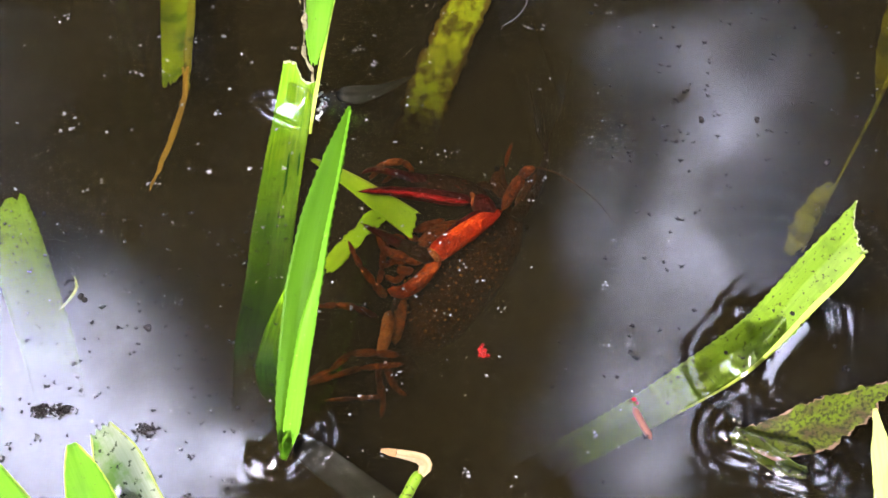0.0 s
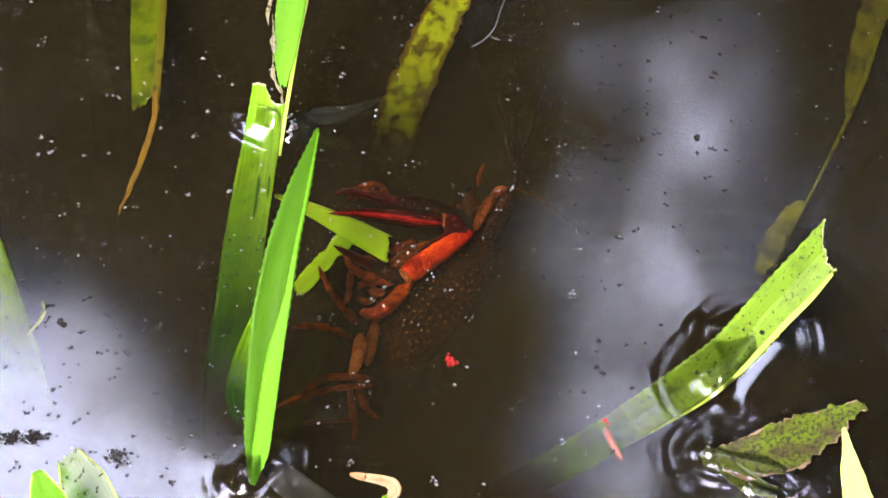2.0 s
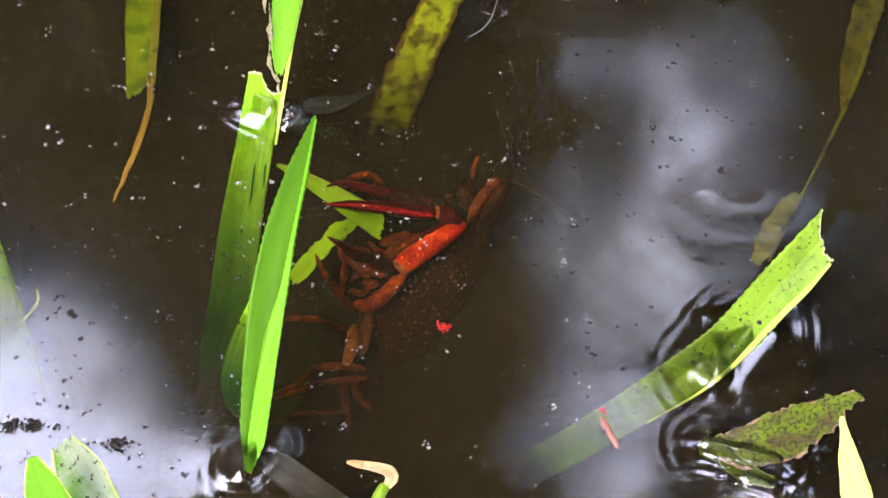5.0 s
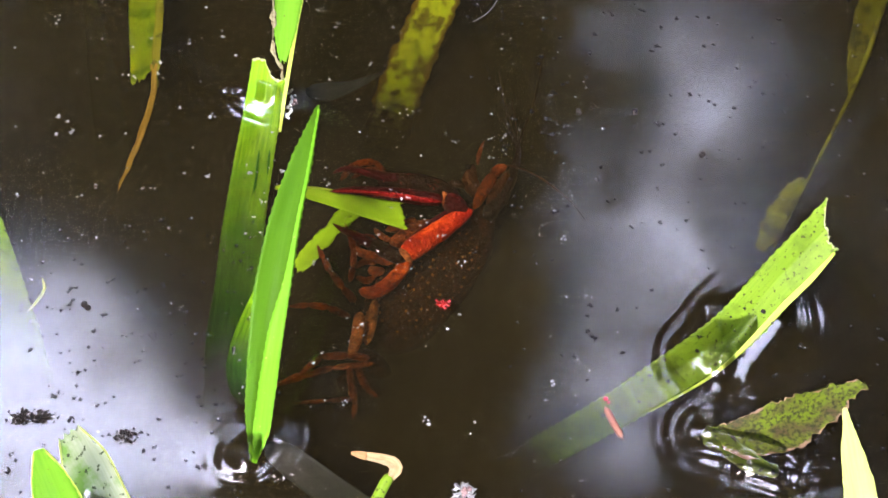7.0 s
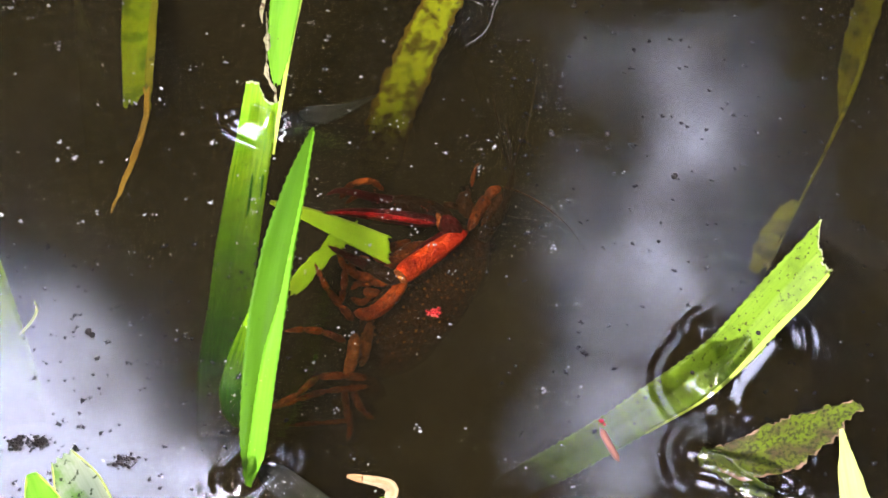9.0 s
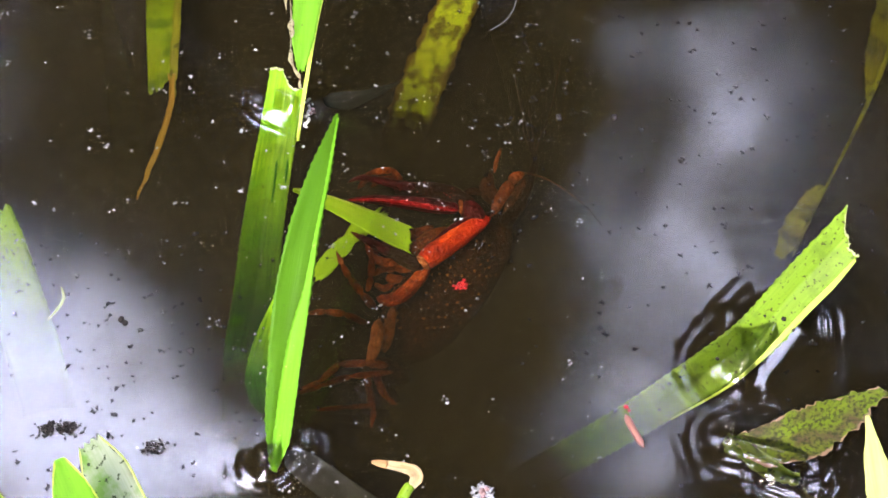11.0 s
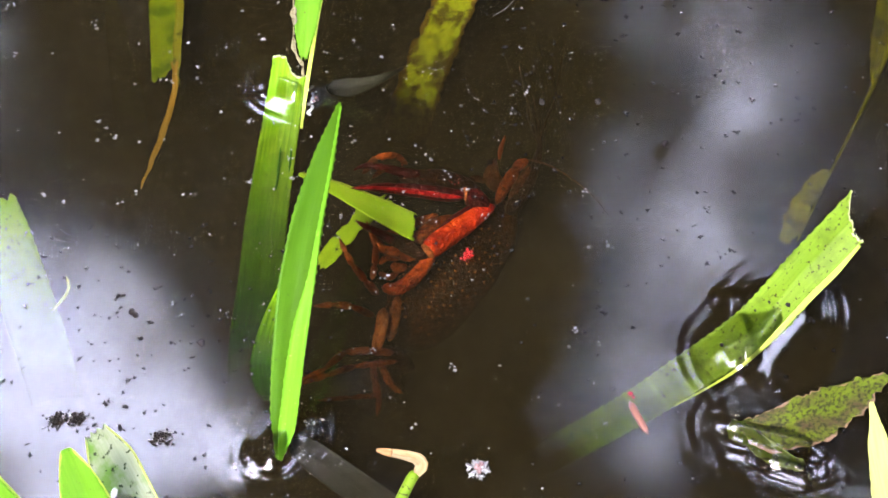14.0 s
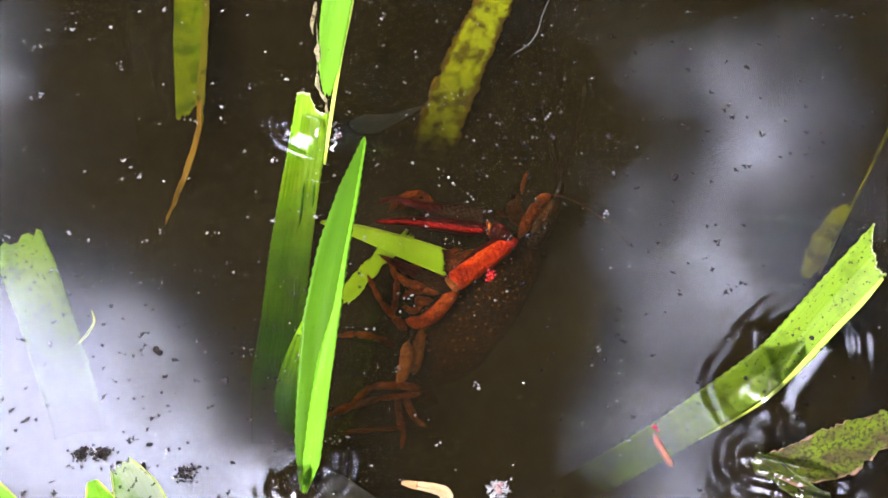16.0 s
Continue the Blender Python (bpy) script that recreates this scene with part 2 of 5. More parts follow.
DOT_SHELL = shell_material("ochre_bumps", (0.80, 0.36, 0.06), (0.66, 0.24, 0.03), (0.7, 0.4, 0.12), grime=0.3)
FLECK = debris_material("pale_floating_flecks", (0.80, 0.80, 0.80), (0.14, 0.14, 0.14), 0.4)
PALE_FLUFF = debris_material("pale_floating_fluff", (0.38, 0.38, 0.38), (0.04, 0.04, 0.04), 0.5)
# near black: fluff of the clumps, and water dimples painted as fleck arms
DARK_FLUFF_DIMPLES = debris_material("dark_fluff_and_dimples", (0.002, 0.002, 0.002), (0.010, 0.010, 0.010), 0.8, 0.0)
DARK_BITS = debris_material("dark_floating_bits", (0.006, 0.005, 0.0045), (0.040, 0.035, 0.031), 0.8, 0.02)
RED_SEED = debris_material("red_seed", (0.16, 0.0015, 0.001), (0.32, 0.010, 0.006), 0.3)
TWIG = debris_material("reddish_twig", (0.20, 0.085, 0.05), (0.14, 0.055, 0.035), 0.6)
PINK = debris_material("pinkish_tuft", (0.15, 0.075, 0.07), (0.26, 0.17, 0.17), 0.5)


# ---- building helpers ----
def mesh_of(name, verts, faces, mat, uvs=None, smooth=True, across=None):
    me = bpy.data.meshes.new(name)
    me.from_pydata([tuple(v) for v in verts], [], faces)
    me.materials.append(mat)
    if uvs is not None:
        layer = me.uv_layers.new(name="UVMap")
        index = np.empty(len(me.loops), dtype=np.int32)
        me.loops.foreach_get("vertex_index", index)
        layer.data.foreach_set("uv", np.asarray(uvs, dtype=np.float32)[index].ravel())
        if across is not None:
            rim = me.uv_layers.new(name="Across")
            rim.data.foreach_set("uv", np.asarray(across, dtype=np.float32)[index].ravel())
    if smooth:
        me.polygons.foreach_set("use_smooth", [True] * len(me.polygons))
    me.update()
    return me


def thing(name, label, category, group="", at=(0, 0, 0)):
    ob = new(name)
    ob.empty_display_size = 0.005
    ob.location = at
    return tagged(ob, label, category, group)


def part(name, me, parent, label="", kind=""):
    """One mesh as a part; its points are in the space of the thing that it belongs to."""
    ob = new(name, me)
    ob.parent = parent
    return tagged(ob, label, kind=kind)


def smooth_line(pts, count):
    """Catmull-Rom through pts, evenly stepped."""
    pts = [Vector(p) for p in pts]
    ext = [pts[0] * 2 - pts[1]] + pts + [pts[-1] * 2 - pts[-2]]
    fine = []
    for i in range(1, len(ext) - 2):
        a, b, c, d = ext[i - 1:i + 3]
        for k in range(24):
            t = k / 24
            fine.append((b * 2 + (c - a) * t + (a * 2 - b * 5 + c * 4 - d) * t * t + (b * 3 - a - c * 3 + d) * t ** 3) * 0.5)
    fine.append(pts[-1])
    fine = np.array(fine)
    run = np.r_[0, np.cumsum(np.linalg.norm(np.diff(fine, axis=0), axis=1))]
    want = np.linspace(0, run[-1], count)
    line = np.stack([np.interp(want, run, fine[:, k]) for k in range(3)], 1)
    marks = np.r_[run[::24][:len(pts) - 1], run[-1]] / run[-1]
    return line, marks, run[-1]


def blade(name, pts, widths, mat, face=(0, -0.45, 0.9), fold=0.2, thick=0.0006, teeth=0.0, ragged=(0.0, 0.0),
          wander=0.0, across=10, step=0.0011, skew=(0.0, 0.0), bite=(), rim=None, seed=0):
    """A leaf blade along pts with the given widths: keeled section, toothed margins, torn or wavy ends, real thickness.
    ragged: how deeply the two ends are torn; skew: how far an end slants; bite: the far end's outline; rim: takes the points of that end; wander: uneven margins."""
    length = sum((Vector(b) - Vector(a)).length for a, b in zip(pts, pts[1:]))
    count = max(12, int(length / step))
    line, marks, length = smooth_line(pts, count)
    along = np.linspace(0, 1, count)
    width = np.interp(along, marks, widths)
    rng = random.Random(seed)
    face = Vector(face).normalized()
    verts, uvs, faces, shares = [], [], [], []
    tears = [[rng.uniform(-1, 1) for _ in range(across + 1)] for _ in range(2)]
    for i in range(count):
        here = Vector(line[i])
        tangent = (Vector(line[min(i + 1, count - 1)]) - Vector(line[max(i - 1, 0)])).normalized()
        side = tangent.cross(face).normalized()
        normal = side.cross(tangent)
        for j in range(across + 1):
            u = 2 * j / across - 1
            half = width[i] / 2
            if j in (0, across):
                half += teeth * (1.0 if i % 3 == 0 else 0.0)
                half += wander * (noise.noise(Vector((i * step * 160, j * 7.3 + seed, seed * 1.7))) + 0.5 * noise.noise(Vector((i * step * 620, j * 3.1 + seed, 5.5))))
            wave = 0.06 * width[i] * noise.noise(Vector((i * step * 40, u * 1.5, seed)))
            p = here + side * (u * half) + normal * (fold * half * (abs(u) - 0.5) + wave)
            for end, depth, slant in ((0, ragged[0], skew[0]), (1, ragged[1], skew[1])):
                near = along[i] if end == 0 else 1 - along[i]
                if near * length < 0.010:
                    out = float(np.interp(u, np.linspace(-1, 1, len(bite)), bite)) if end and bite else 0.0
                    p += tangent * (depth * tears[end][j] + slant * u + out) * (1 - near * length / 0.010)
            shares += [(u, along[i])] * 2
            verts.append(p)
            uvs.append((u * half, along[i] * length))
            verts.append(p - normal * thick * (1.0 - 0.6 * abs(u)))
            uvs.append((u * half, along[i] * length))
    row = 2 * (across + 1)
    if rim is not None:
        rim.extend(verts[(count - 1) * row::2])
    for i in range(count - 1):
        for j in range(across):
            a, b = i * row + 2 * j, (i + 1) * row + 2 * j
            faces.append((a, a + 2, b + 2, b))
            faces.append((a + 1, b + 1, b + 3, a + 3))
        for j, flip in ((0, False), (across, True)):
            a, b = i * row + 2 * j, (i + 1) * row + 2 * j
            faces.append((a, a + 1, b + 1, b) if flip else (a, b, b + 1, a + 1))
    for i, flip in ((0, False), (count - 1, True)):
        for j in range(across):
            a = i * row + 2 * j
            faces.append((a, a + 2, a + 3, a + 1) if flip else (a, a + 1, a + 3, a + 2))
    return mesh_of(name, verts, faces, mat, uvs, across=shares)


def tube(name, pts, radii, mat, sides=10, flat=1.0, face=(0, -0.5, 0.85), count=0, lumps=0.0, rings=None, ends=0.03, joints=0.0):
    """A rounded limb along pts: elliptic sections (flat squeezes them towards face), closed round ends."""
    length = sum((Vector(b) - Vector(a)).length for a, b in zip(pts, pts[1:]))
    count = count or max(8, int(length / 0.0018))
    line, marks, length = smooth_line(pts, count)
    along = np.linspace(0, 1, count)
    radius = np.interp(along, marks, radii)
    for mark in marks[1:-1]:
        off = (along - mark) * length
        radius = radius * (1 - joints * np.exp(-(off / 0.0009) ** 2) + 0.6 * joints * np.exp(-((off - 0.0022) / 0.0013) ** 2))
    face = Vector(face).normalized()
    verts, faces = [], []
    for i in range(count):
        here = Vector(line[i])
        tangent = (Vector(line[min(i + 1, count - 1)]) - Vector(line[max(i - 1, 0)])).normalized()
        side = tangent.cross(face).normalized()
        normal = side.cross(tangent)
        end = min(along[i], 1 - along[i]) * length
        r = radius[i] * (math.sqrt(max(0.0, 1 - (1 - min(1.0, end / max(radius[i], 1e-5))) ** 2)) * (1 - ends) + ends)
        ring = []
        for k in range(sides):
            a = 2 * math.pi * k / sides
            bump = 1 + lumps * noise.noise(Vector((i * 0.7, math.cos(a) * 2, math.sin(a) * 2)))
            ring.append(here + (side * math.cos(a) + normal * (math.sin(a) * flat)) * (r * bump))
        verts.extend(ring)
        if rings is not None:
            rings.append((ring, here))
    for i in range(count - 1):
        for k in range(sides):
            a, b = i * sides + k, i * sides + (k + 1) % sides
            faces.append((a, b, b + sides, a + sides))
    faces.append(tuple(reversed(range(sides))))
    faces.append(tuple((count - 1) * sides + k for k in range(sides)))
    return mesh_of(name, verts, faces, mat)


def pebbles(name, spots, mat, rng, squash=0.6):
    """Many little uneven beads (place, size) in one mesh."""
    verts, faces = [], []
    for place, size in spots:
        base = len(verts)
        place = Vector(place)
        for z, r, n in ((-0.6, 0.7, 5), (0.35, 0.85, 5)):
            for k in range(n):
                a = 2 * math.pi * (k + 0.5 * (z > 0)) / n
                verts.append(place + Vector((math.cos(a) * r, math.sin(a) * r, z * squash)) * size * rng.uniform(0.8, 1.2))
        verts.append(place + Vector((0, 0, squash * size)))
        for k in range(5):
            a, b = base + k, base + (k + 1) % 5
            faces += [(a, b, b + 5), (a, b + 5, a + 5), (a + 5, b + 5, base + 10)]
        faces.append(tuple(base + 4 - k for k in range(5)))
    return mesh_of(name, verts, faces, mat)


# ---- pond: water, silt, mud and the trees over it ----
# where blades pierce the water: two ends of the wet line, ripple height and length, where the ripples are and how wide,
# swell and its reach, how high the water climbs the blade and how far
PIERCED = [
    ((-0.0655, 0.0664), (-0.0597, 0.0634), 0.00014, 0.0046, 0.0105, 0.0046, 0.0, 0.0110, 0.0078, 0.0054),
    ((-0.0598, -0.0880), (-0.0545, -0.0820), 0.00011, 0.0044, 0.0095, 0.0048, 0.0, 0.0095, 0.0072, 0.0052),
    ((0.1000, -0.0545), (0.1165, -0.0358), 0.00006, 0.0052, 0.0185, 0.0060, 0.0, 0.0150, 0.0062, 0.0078),
    ((0.1000, -0.0330), (0.0992, -0.0580), 0.00004, 0.0040, 0.0070, 0.0035, 0.0, 0.0060, 0.0024, 0.0026),
    ((0.0935, -0.0816), (0.1155, -0.0877), 0.00010, 0.0046, 0.0090, 0.0060, 0.0010, 0.0125, 0.0030, 0.0034),
    ((0.1053, -0.0941), (0.1140, -0.0977), 0.00008, 0.0044, 0.0060, 0.0050, 0.0, 0.0070, 0.0022, 0.0026),
    ((-0.1172, -0.0951), (-0.1089, -0.1010), 0.00004, 0.0046, 0.0060, 0.0050, 0.0, 0.0070, 0.0012, 0.0024),
]


def near_line(x, y, a, b):
    ax, ay, bx, by = a[0], a[1], b[0], b[1]
    dx, dy = bx - ax, by - ay
    t = np.clip(((x - ax) * dx + (y - ay) * dy) / (dx * dx + dy * dy + 1e-12), 0, 1)
    return np.hypot(x - ax - t * dx, y - ay - t * dy)


def stretched_lines(lo, hi, step, far):
    core = np.arange(lo, hi + step / 2, step)
    outer = far ** np.linspace(0, 1, 14)[1:] * 0.02
    return np.r_[lo - outer[::-1], core, hi + outer]


def build_water():
    xs, ys = stretched_lines(-0.20, 0.20, 0.00055, 2500), stretched_lines(-0.135, 0.16, 0.00055, 2500)
    x, y = np.meshgrid(xs, ys)
    z = np.zeros_like(x)
    for a, b, high, wave, ring, band, swell, broad, climb, reach in PIERCED:
        d = near_line(x, y, a, b)
        z += high * np.cos(2 * math.pi * d / wave) * np.exp(-((d - ring) / band) ** 2) + climb * np.exp(-np.sqrt(d * d + 3e-7) / reach) + swell * np.exp(-(d / broad) ** 2)
    # faint standing unevenness of the still water
    z += 0.00004 * np.sin(x * 95 + 0.6) * np.sin(y * 70 + 1.1) * np.exp(-(x * x + y * y) / 0.09)
    rows, cols = x.shape
    index = np.arange(rows * cols).reshape(rows, cols)
    faces = np.stack([index[:-1, :-1], index[:-1, 1:], index[1:, 1:], index[1:, :-1]], -1).reshape(-1, 4)
    me = mesh_of("pond_water", np.stack([x, y, z], -1).reshape(-1, 3).tolist(), faces.tolist(), WATER)
    tagged(new("water", me), "still brown pond water mirroring trees and sky", "water", kind="structure")


def sheet(name, z, half, mat, label, uneven=0.0):
    """A level sheet that reaches the horizon, uneven near the middle."""
    near = [k * 0.008 - 0.28 for k in range(71)] if uneven else [-0.3, 0.0, 0.3]
    line = [-half, -half / 10, -half / 60] + near + [half / 60, half / 10, half]
    n = len(line) - 1
    verts = []
    for b in line:
        for a in line:
            up = uneven * noise.noise(Vector((a * 45, b * 45, z * 900))) if max(abs(a), abs(b)) < 0.27 else 0.0
            verts.append((a, b, z + up))
    faces = [(j * (n + 1) + i, j * (n + 1) + i + 1, (j + 1) * (n + 1) + i + 1, (j + 1) * (n + 1) + i) for j in range(n) for i in range(n)]
    return tagged(new(name, mesh_of(name, verts, faces, mat)), label, kind="structure")


build_water()
for depth in [0.003 + 0.0029 * k for k in range(14)] + [0.0435, 0.0470, 0.0505, 0.0540, 0.058, 0.062, 0.067, 0.073, 0.081, 0.090, 0.102, 0.118]:
    sheet("silt_layer", -depth, 50, SILT_THIN if depth < 0.042 else SILT_DENSE, "thin layer of brown silt floating in the pond water", 0.0015)
sheet("ground", -0.17, 60, MUD, "soft dark brown mud of the pond bed")

# openings in the tree crowns through which the bright sky is mirrored: way, half width in degrees, how clear of leaves
OPENINGS = [
    ((-0.360, 0.383, 0.851), 5.2, 1.0), ((-0.293, 0.361, 0.885), 4.8, 1.0), ((-0.420, 0.424, 0.803), 5.0, 1.0), ((-0.337, 0.271, 0.902), 4.6, 1.0), ((-0.218, 0.346, 0.913), 3.1, 0.9), ((-0.394, 0.386, 0.834), 6.0, 1.0), ((-0.353, 0.445, 0.823), 3.2, 0.96), ((-0.257, 0.392, 0.883), 2.8, 0.86), ((-0.396, 0.470, 0.789), 2.5, 0.94), ((-0.318, 0.455, 0.832), 3.1, 0.92), ((-0.358, 0.491, 0.794), 1.6, 0.85), ((-0.286, 0.429, 0.857), 2.6, 0.86), ((-0.327, 0.475, 0.817), 2.0, 0.85),
    ((0.233, 0.630, 0.741), 2.8, 0.92), ((0.218, 0.662, 0.717), 2.2, 0.80), ((0.260, 0.610, 0.748), 2.2, 0.84), ((0.212, 0.594, 0.776), 2.4, 0.86), ((0.195, 0.533, 0.823), 3.0, 0.93), ((0.221, 0.496, 0.840), 2.6, 0.90),
    ((0.167, 0.501, 0.849), 2.4, 0.88), ((0.157, 0.428, 0.890), 2.8, 0.91), ((0.202, 0.440, 0.875), 2.2, 0.84), ((0.136, 0.686, 0.714), 1.0, 0.82), ((0.166, 0.375, 0.912), 2.6, 0.90), ((0.296, 0.580, 0.759), 2.2, 0.56),
    ((0.313, 0.634, 0.707), 2.0, 0.40), ((0.260, 0.677, 0.689), 2.2, 0.62), ((0.128, 0.557, 0.821), 2.0, 0.74), ((0.263, 0.541, 0.799), 2.0, 0.70), ((0.247, 0.470, 0.847), 1.6, 0.70), ((0.100, 0.402, 0.911), 1.9, 0.74),
    ((0.215, 0.389, 0.896), 2.0, 0.80), ((0.257, 0.357, 0.898), 1.8, 0.74), ((0.351, 0.340, 0.873), 1.6, 0.66), ((0.128, 0.446, 0.886), 1.8, 0.72), ((0.376, 0.527, 0.762), 1.6, 0.50), 
    ((0.243, 0.621, 0.745), 5.0, 0.62), ((0.189, 0.477, 0.858), 4.2, 0.62), ((0.314, 0.565, 0.763), 3.0, 0.55), 
    ((0.164, 0.677, 0.718), 2.4, 0.62), ((0.117, 0.415, 0.902), 2.2, 0.70), ((0.150, 0.601, 0.785), 2.2, 0.60), 
    # unseen openings added: glints on sloping water, and the sun's way in
    ((0.307, 0.293, 0.905), 3.0, 0.90), ((0.680, 0.060, 0.730), 11.0, 1.0), ((0.490, 0.450, 0.746), 3.6, 1.0), ((0.510, 0.600, 0.615), 3.8, 1.0),
    ((0.426, 0.216, 0.879), 2.4, 1.0), ((-0.480, 0.600, 0.640), 4.4, 1.0),
    (tuple(SUN_WAY), 11.0, 1.0),
]


# crowns ahead are mirrored; the unseen rest of the dome is added shade
def build_canopy():
    rng = np.random.default_rng(5)
    count = 21000
    zed = rng.uniform(0.0, 1.0, count)
    turn = rng.uniform(0, 2 * math.pi, count)
    flat = np.sqrt(1 - zed ** 2)
    way = np.stack([flat * np.cos(turn), flat * np.sin(turn), zed], 1)
    # smaller leaves added in the mirrored part, so the sky gaps get soft edges
    fine = np.stack([rng.uniform(-0.66, 0.62, 98000), rng.uniform(0.16, 0.84, 98000)], 1)
    fine = fine[(fine ** 2).sum(1) < 0.86]
    fine = np.c_[fine, np.sqrt(1 - (fine ** 2).sum(1))]
    coarse = ~((way[:, 0] > -0.62) & (way[:, 0] < 0.58) & (way[:, 1] > 0.2) & (way[:, 1] < 0.8) & (way[:, 2] > 0.42))
    way = np.r_[way[coarse], fine]
    first_fine, count = int(coarse.sum()), len(way)
    keep = rng.uniform(0, 1, count)
    for centre, half, clear in OPENINGS:
        c = np.array(centre) / np.linalg.norm(centre)
        off = np.degrees(np.arccos(np.clip(way @ c, -1, 1))) / half
        keep[keep < clear * np.clip(1.6 - off, 0, 1)] = -1
    verts, faces = [], []
    apart, tilt, spin, sizes = rng.uniform(2.2, 3.0, count), rng.normal(0, 0.45, (count, 3)), rng.normal(0, 1, (count, 3)), rng.uniform(0.07, 0.15, count)
    sizes[first_fine:] *= 0.20
    for k in np.nonzero(keep >= 0)[0]:
        w = way[k]
        if w[1] < 0.25 and noise.noise(Vector(w * 3.1) + Vector((7.0, 2.0, 4.0))) > 0.34:
            continue
        centre = w * apart[k]
        facing = Vector(-w + tilt[k]).normalized()
        side = facing.cross(Vector(spin[k])).normalized()
        up = facing.cross(side)
        size = sizes[k]
        base = len(verts)
        c = Vector(centre)
        for a, b in ((-1, 0), (-0.3, -0.5), (0.45, -0.42), (1, 0), (0.45, 0.42), (-0.3, 0.5)):
            verts.append(c + side * a * size + up * b * size + facing * (0.1 * size * a * a))
        faces.append(tuple(range(base, base + 6)))
    me = mesh_of("tree_canopy", verts, faces, FOLIAGE, smooth=False)
    return tagged(new("backdrop", me), "dark foliage of trees over the pond, continued out of view to block sky", "trees", kind="structure")


canopy = build_canopy()


# ---- standing water plants ----
def gnawed_edge(rim, parent, seed):
    """Pale torn fibres along the bitten end of a blade."""
    rng = random.Random(seed)
    verts, faces = [], []
    for a, b in zip(rim, rim[1:]):
        for k in range(3):
            p = a.lerp(b, (k + rng.random()) / 3)
            tip = p + Vector((rng.gauss(0, 0.0003), rng.uniform(-0.0001, 0.0008), rng.uniform(0.0, 0.0007)))
            side = (b - a).normalized() * rng.uniform(0.00012, 0.0003)
            v = len(verts)
            verts += [p - side, p + side, tip, p + Vector((0, -0.0006, -0.0004))]
            faces += [(v, v + 1, v + 2), (v, v + 3, v + 1), (v + 1, v + 3, v + 2), (v, v + 2, v + 3)]
    part("gnawed_edge", mesh_of("gnawed_edge", verts, faces, TORN, uvs=[(p.x, p.y) for p in verts], smooth=False), parent, "whitish gnawed edge")


def bitten_leaf():
    rim = []
    ob = thing("water_soldier_leaf", "bright green serrated blade bitten through above the water", "leaf", "standing leaves")
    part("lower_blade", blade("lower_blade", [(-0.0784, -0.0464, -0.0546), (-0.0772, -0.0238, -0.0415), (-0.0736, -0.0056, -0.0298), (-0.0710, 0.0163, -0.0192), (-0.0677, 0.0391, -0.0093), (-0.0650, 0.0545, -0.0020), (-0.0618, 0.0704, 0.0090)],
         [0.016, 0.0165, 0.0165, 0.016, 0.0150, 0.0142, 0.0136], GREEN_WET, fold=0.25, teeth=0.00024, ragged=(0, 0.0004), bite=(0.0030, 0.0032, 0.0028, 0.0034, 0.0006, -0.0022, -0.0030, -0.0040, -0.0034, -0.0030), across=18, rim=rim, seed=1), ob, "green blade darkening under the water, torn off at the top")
    gnawed_edge(rim, ob, 61)
    part("upper_blade", blade("upper_blade", [(-0.0561, 0.0695, 0.0140), (-0.0545, 0.0769, 0.0240), (-0.0520, 0.0862, 0.0360), (-0.0478, 0.0979, 0.0540), (-0.0426, 0.1100, 0.0760)],
         [0.003, 0.0085, 0.0108, 0.0118, 0.012], GREEN, fold=0.3, teeth=0.00024, ragged=(0.0015, 0), seed=2), ob)
    part("margin", blade("margin", [(-0.0575, 0.0480, -0.0020), (-0.0554, 0.0593, 0.0060), (-0.0524, 0.0715, 0.0170), (-0.0491, 0.0811, 0.0290), (-0.0453, 0.0902, 0.0410), (-0.0404, 0.1016, 0.0590), (-0.0357, 0.1099, 0.0760)],
         [0.001, 0.0014, 0.0015, 0.0015, 0.0016, 0.0016, 0.0016], MARGIN, fold=0.1, thick=0.0008, across=3, seed=3), ob, "thin yellow-green margin left by the bite")
    part("torn_fibre", blade("torn_fibre", [(-0.0563, 0.0666, 0.0100), (-0.0566, 0.0688, 0.0135), (-0.0585, 0.0704, 0.0150), (-0.0594, 0.0733, 0.0190), (-0.0588, 0.0791, 0.0280), (-0.0586, 0.0858, 0.0365)],
         [0.0004, 0.0010, 0.0013, 0.0011, 0.0009, 0.0005], RAGGED, ragged=(0.003, 0.001), wander=0.0016, across=4, seed=4), ob, "pale brown dried fibre along the bite")
    part("torn_shred", blade("torn_shred", [(-0.0597, 0.0800, 0.0370), (-0.0603, 0.0833, 0.0390), (-0.0591, 0.0873, 0.0410), (-0.0587, 0.0913, 0.0430)], [0.0006, 0.0014, 0.001, 0.0005], RAGGED, wander=0.0006, across=3, seed=5), ob, "small dry brown shred")
    for k, pts in enumerate(([(-0.0655, 0.0428, -0.0068), (-0.0693, 0.0166, -0.0236), (-0.0728, -0.0055, -0.0384)], [(-0.0614, 0.0428, -0.0068), (-0.0644, 0.0166, -0.0236), (-0.0677, -0.0055, -0.0384)])):
        part("rib", tube("rib", [Vector(p) + Vector((0, -0.0006, 0.001)) for p in pts], [0.0004, 0.0006, 0.0003], GREEN_WET, sides=6), ob)


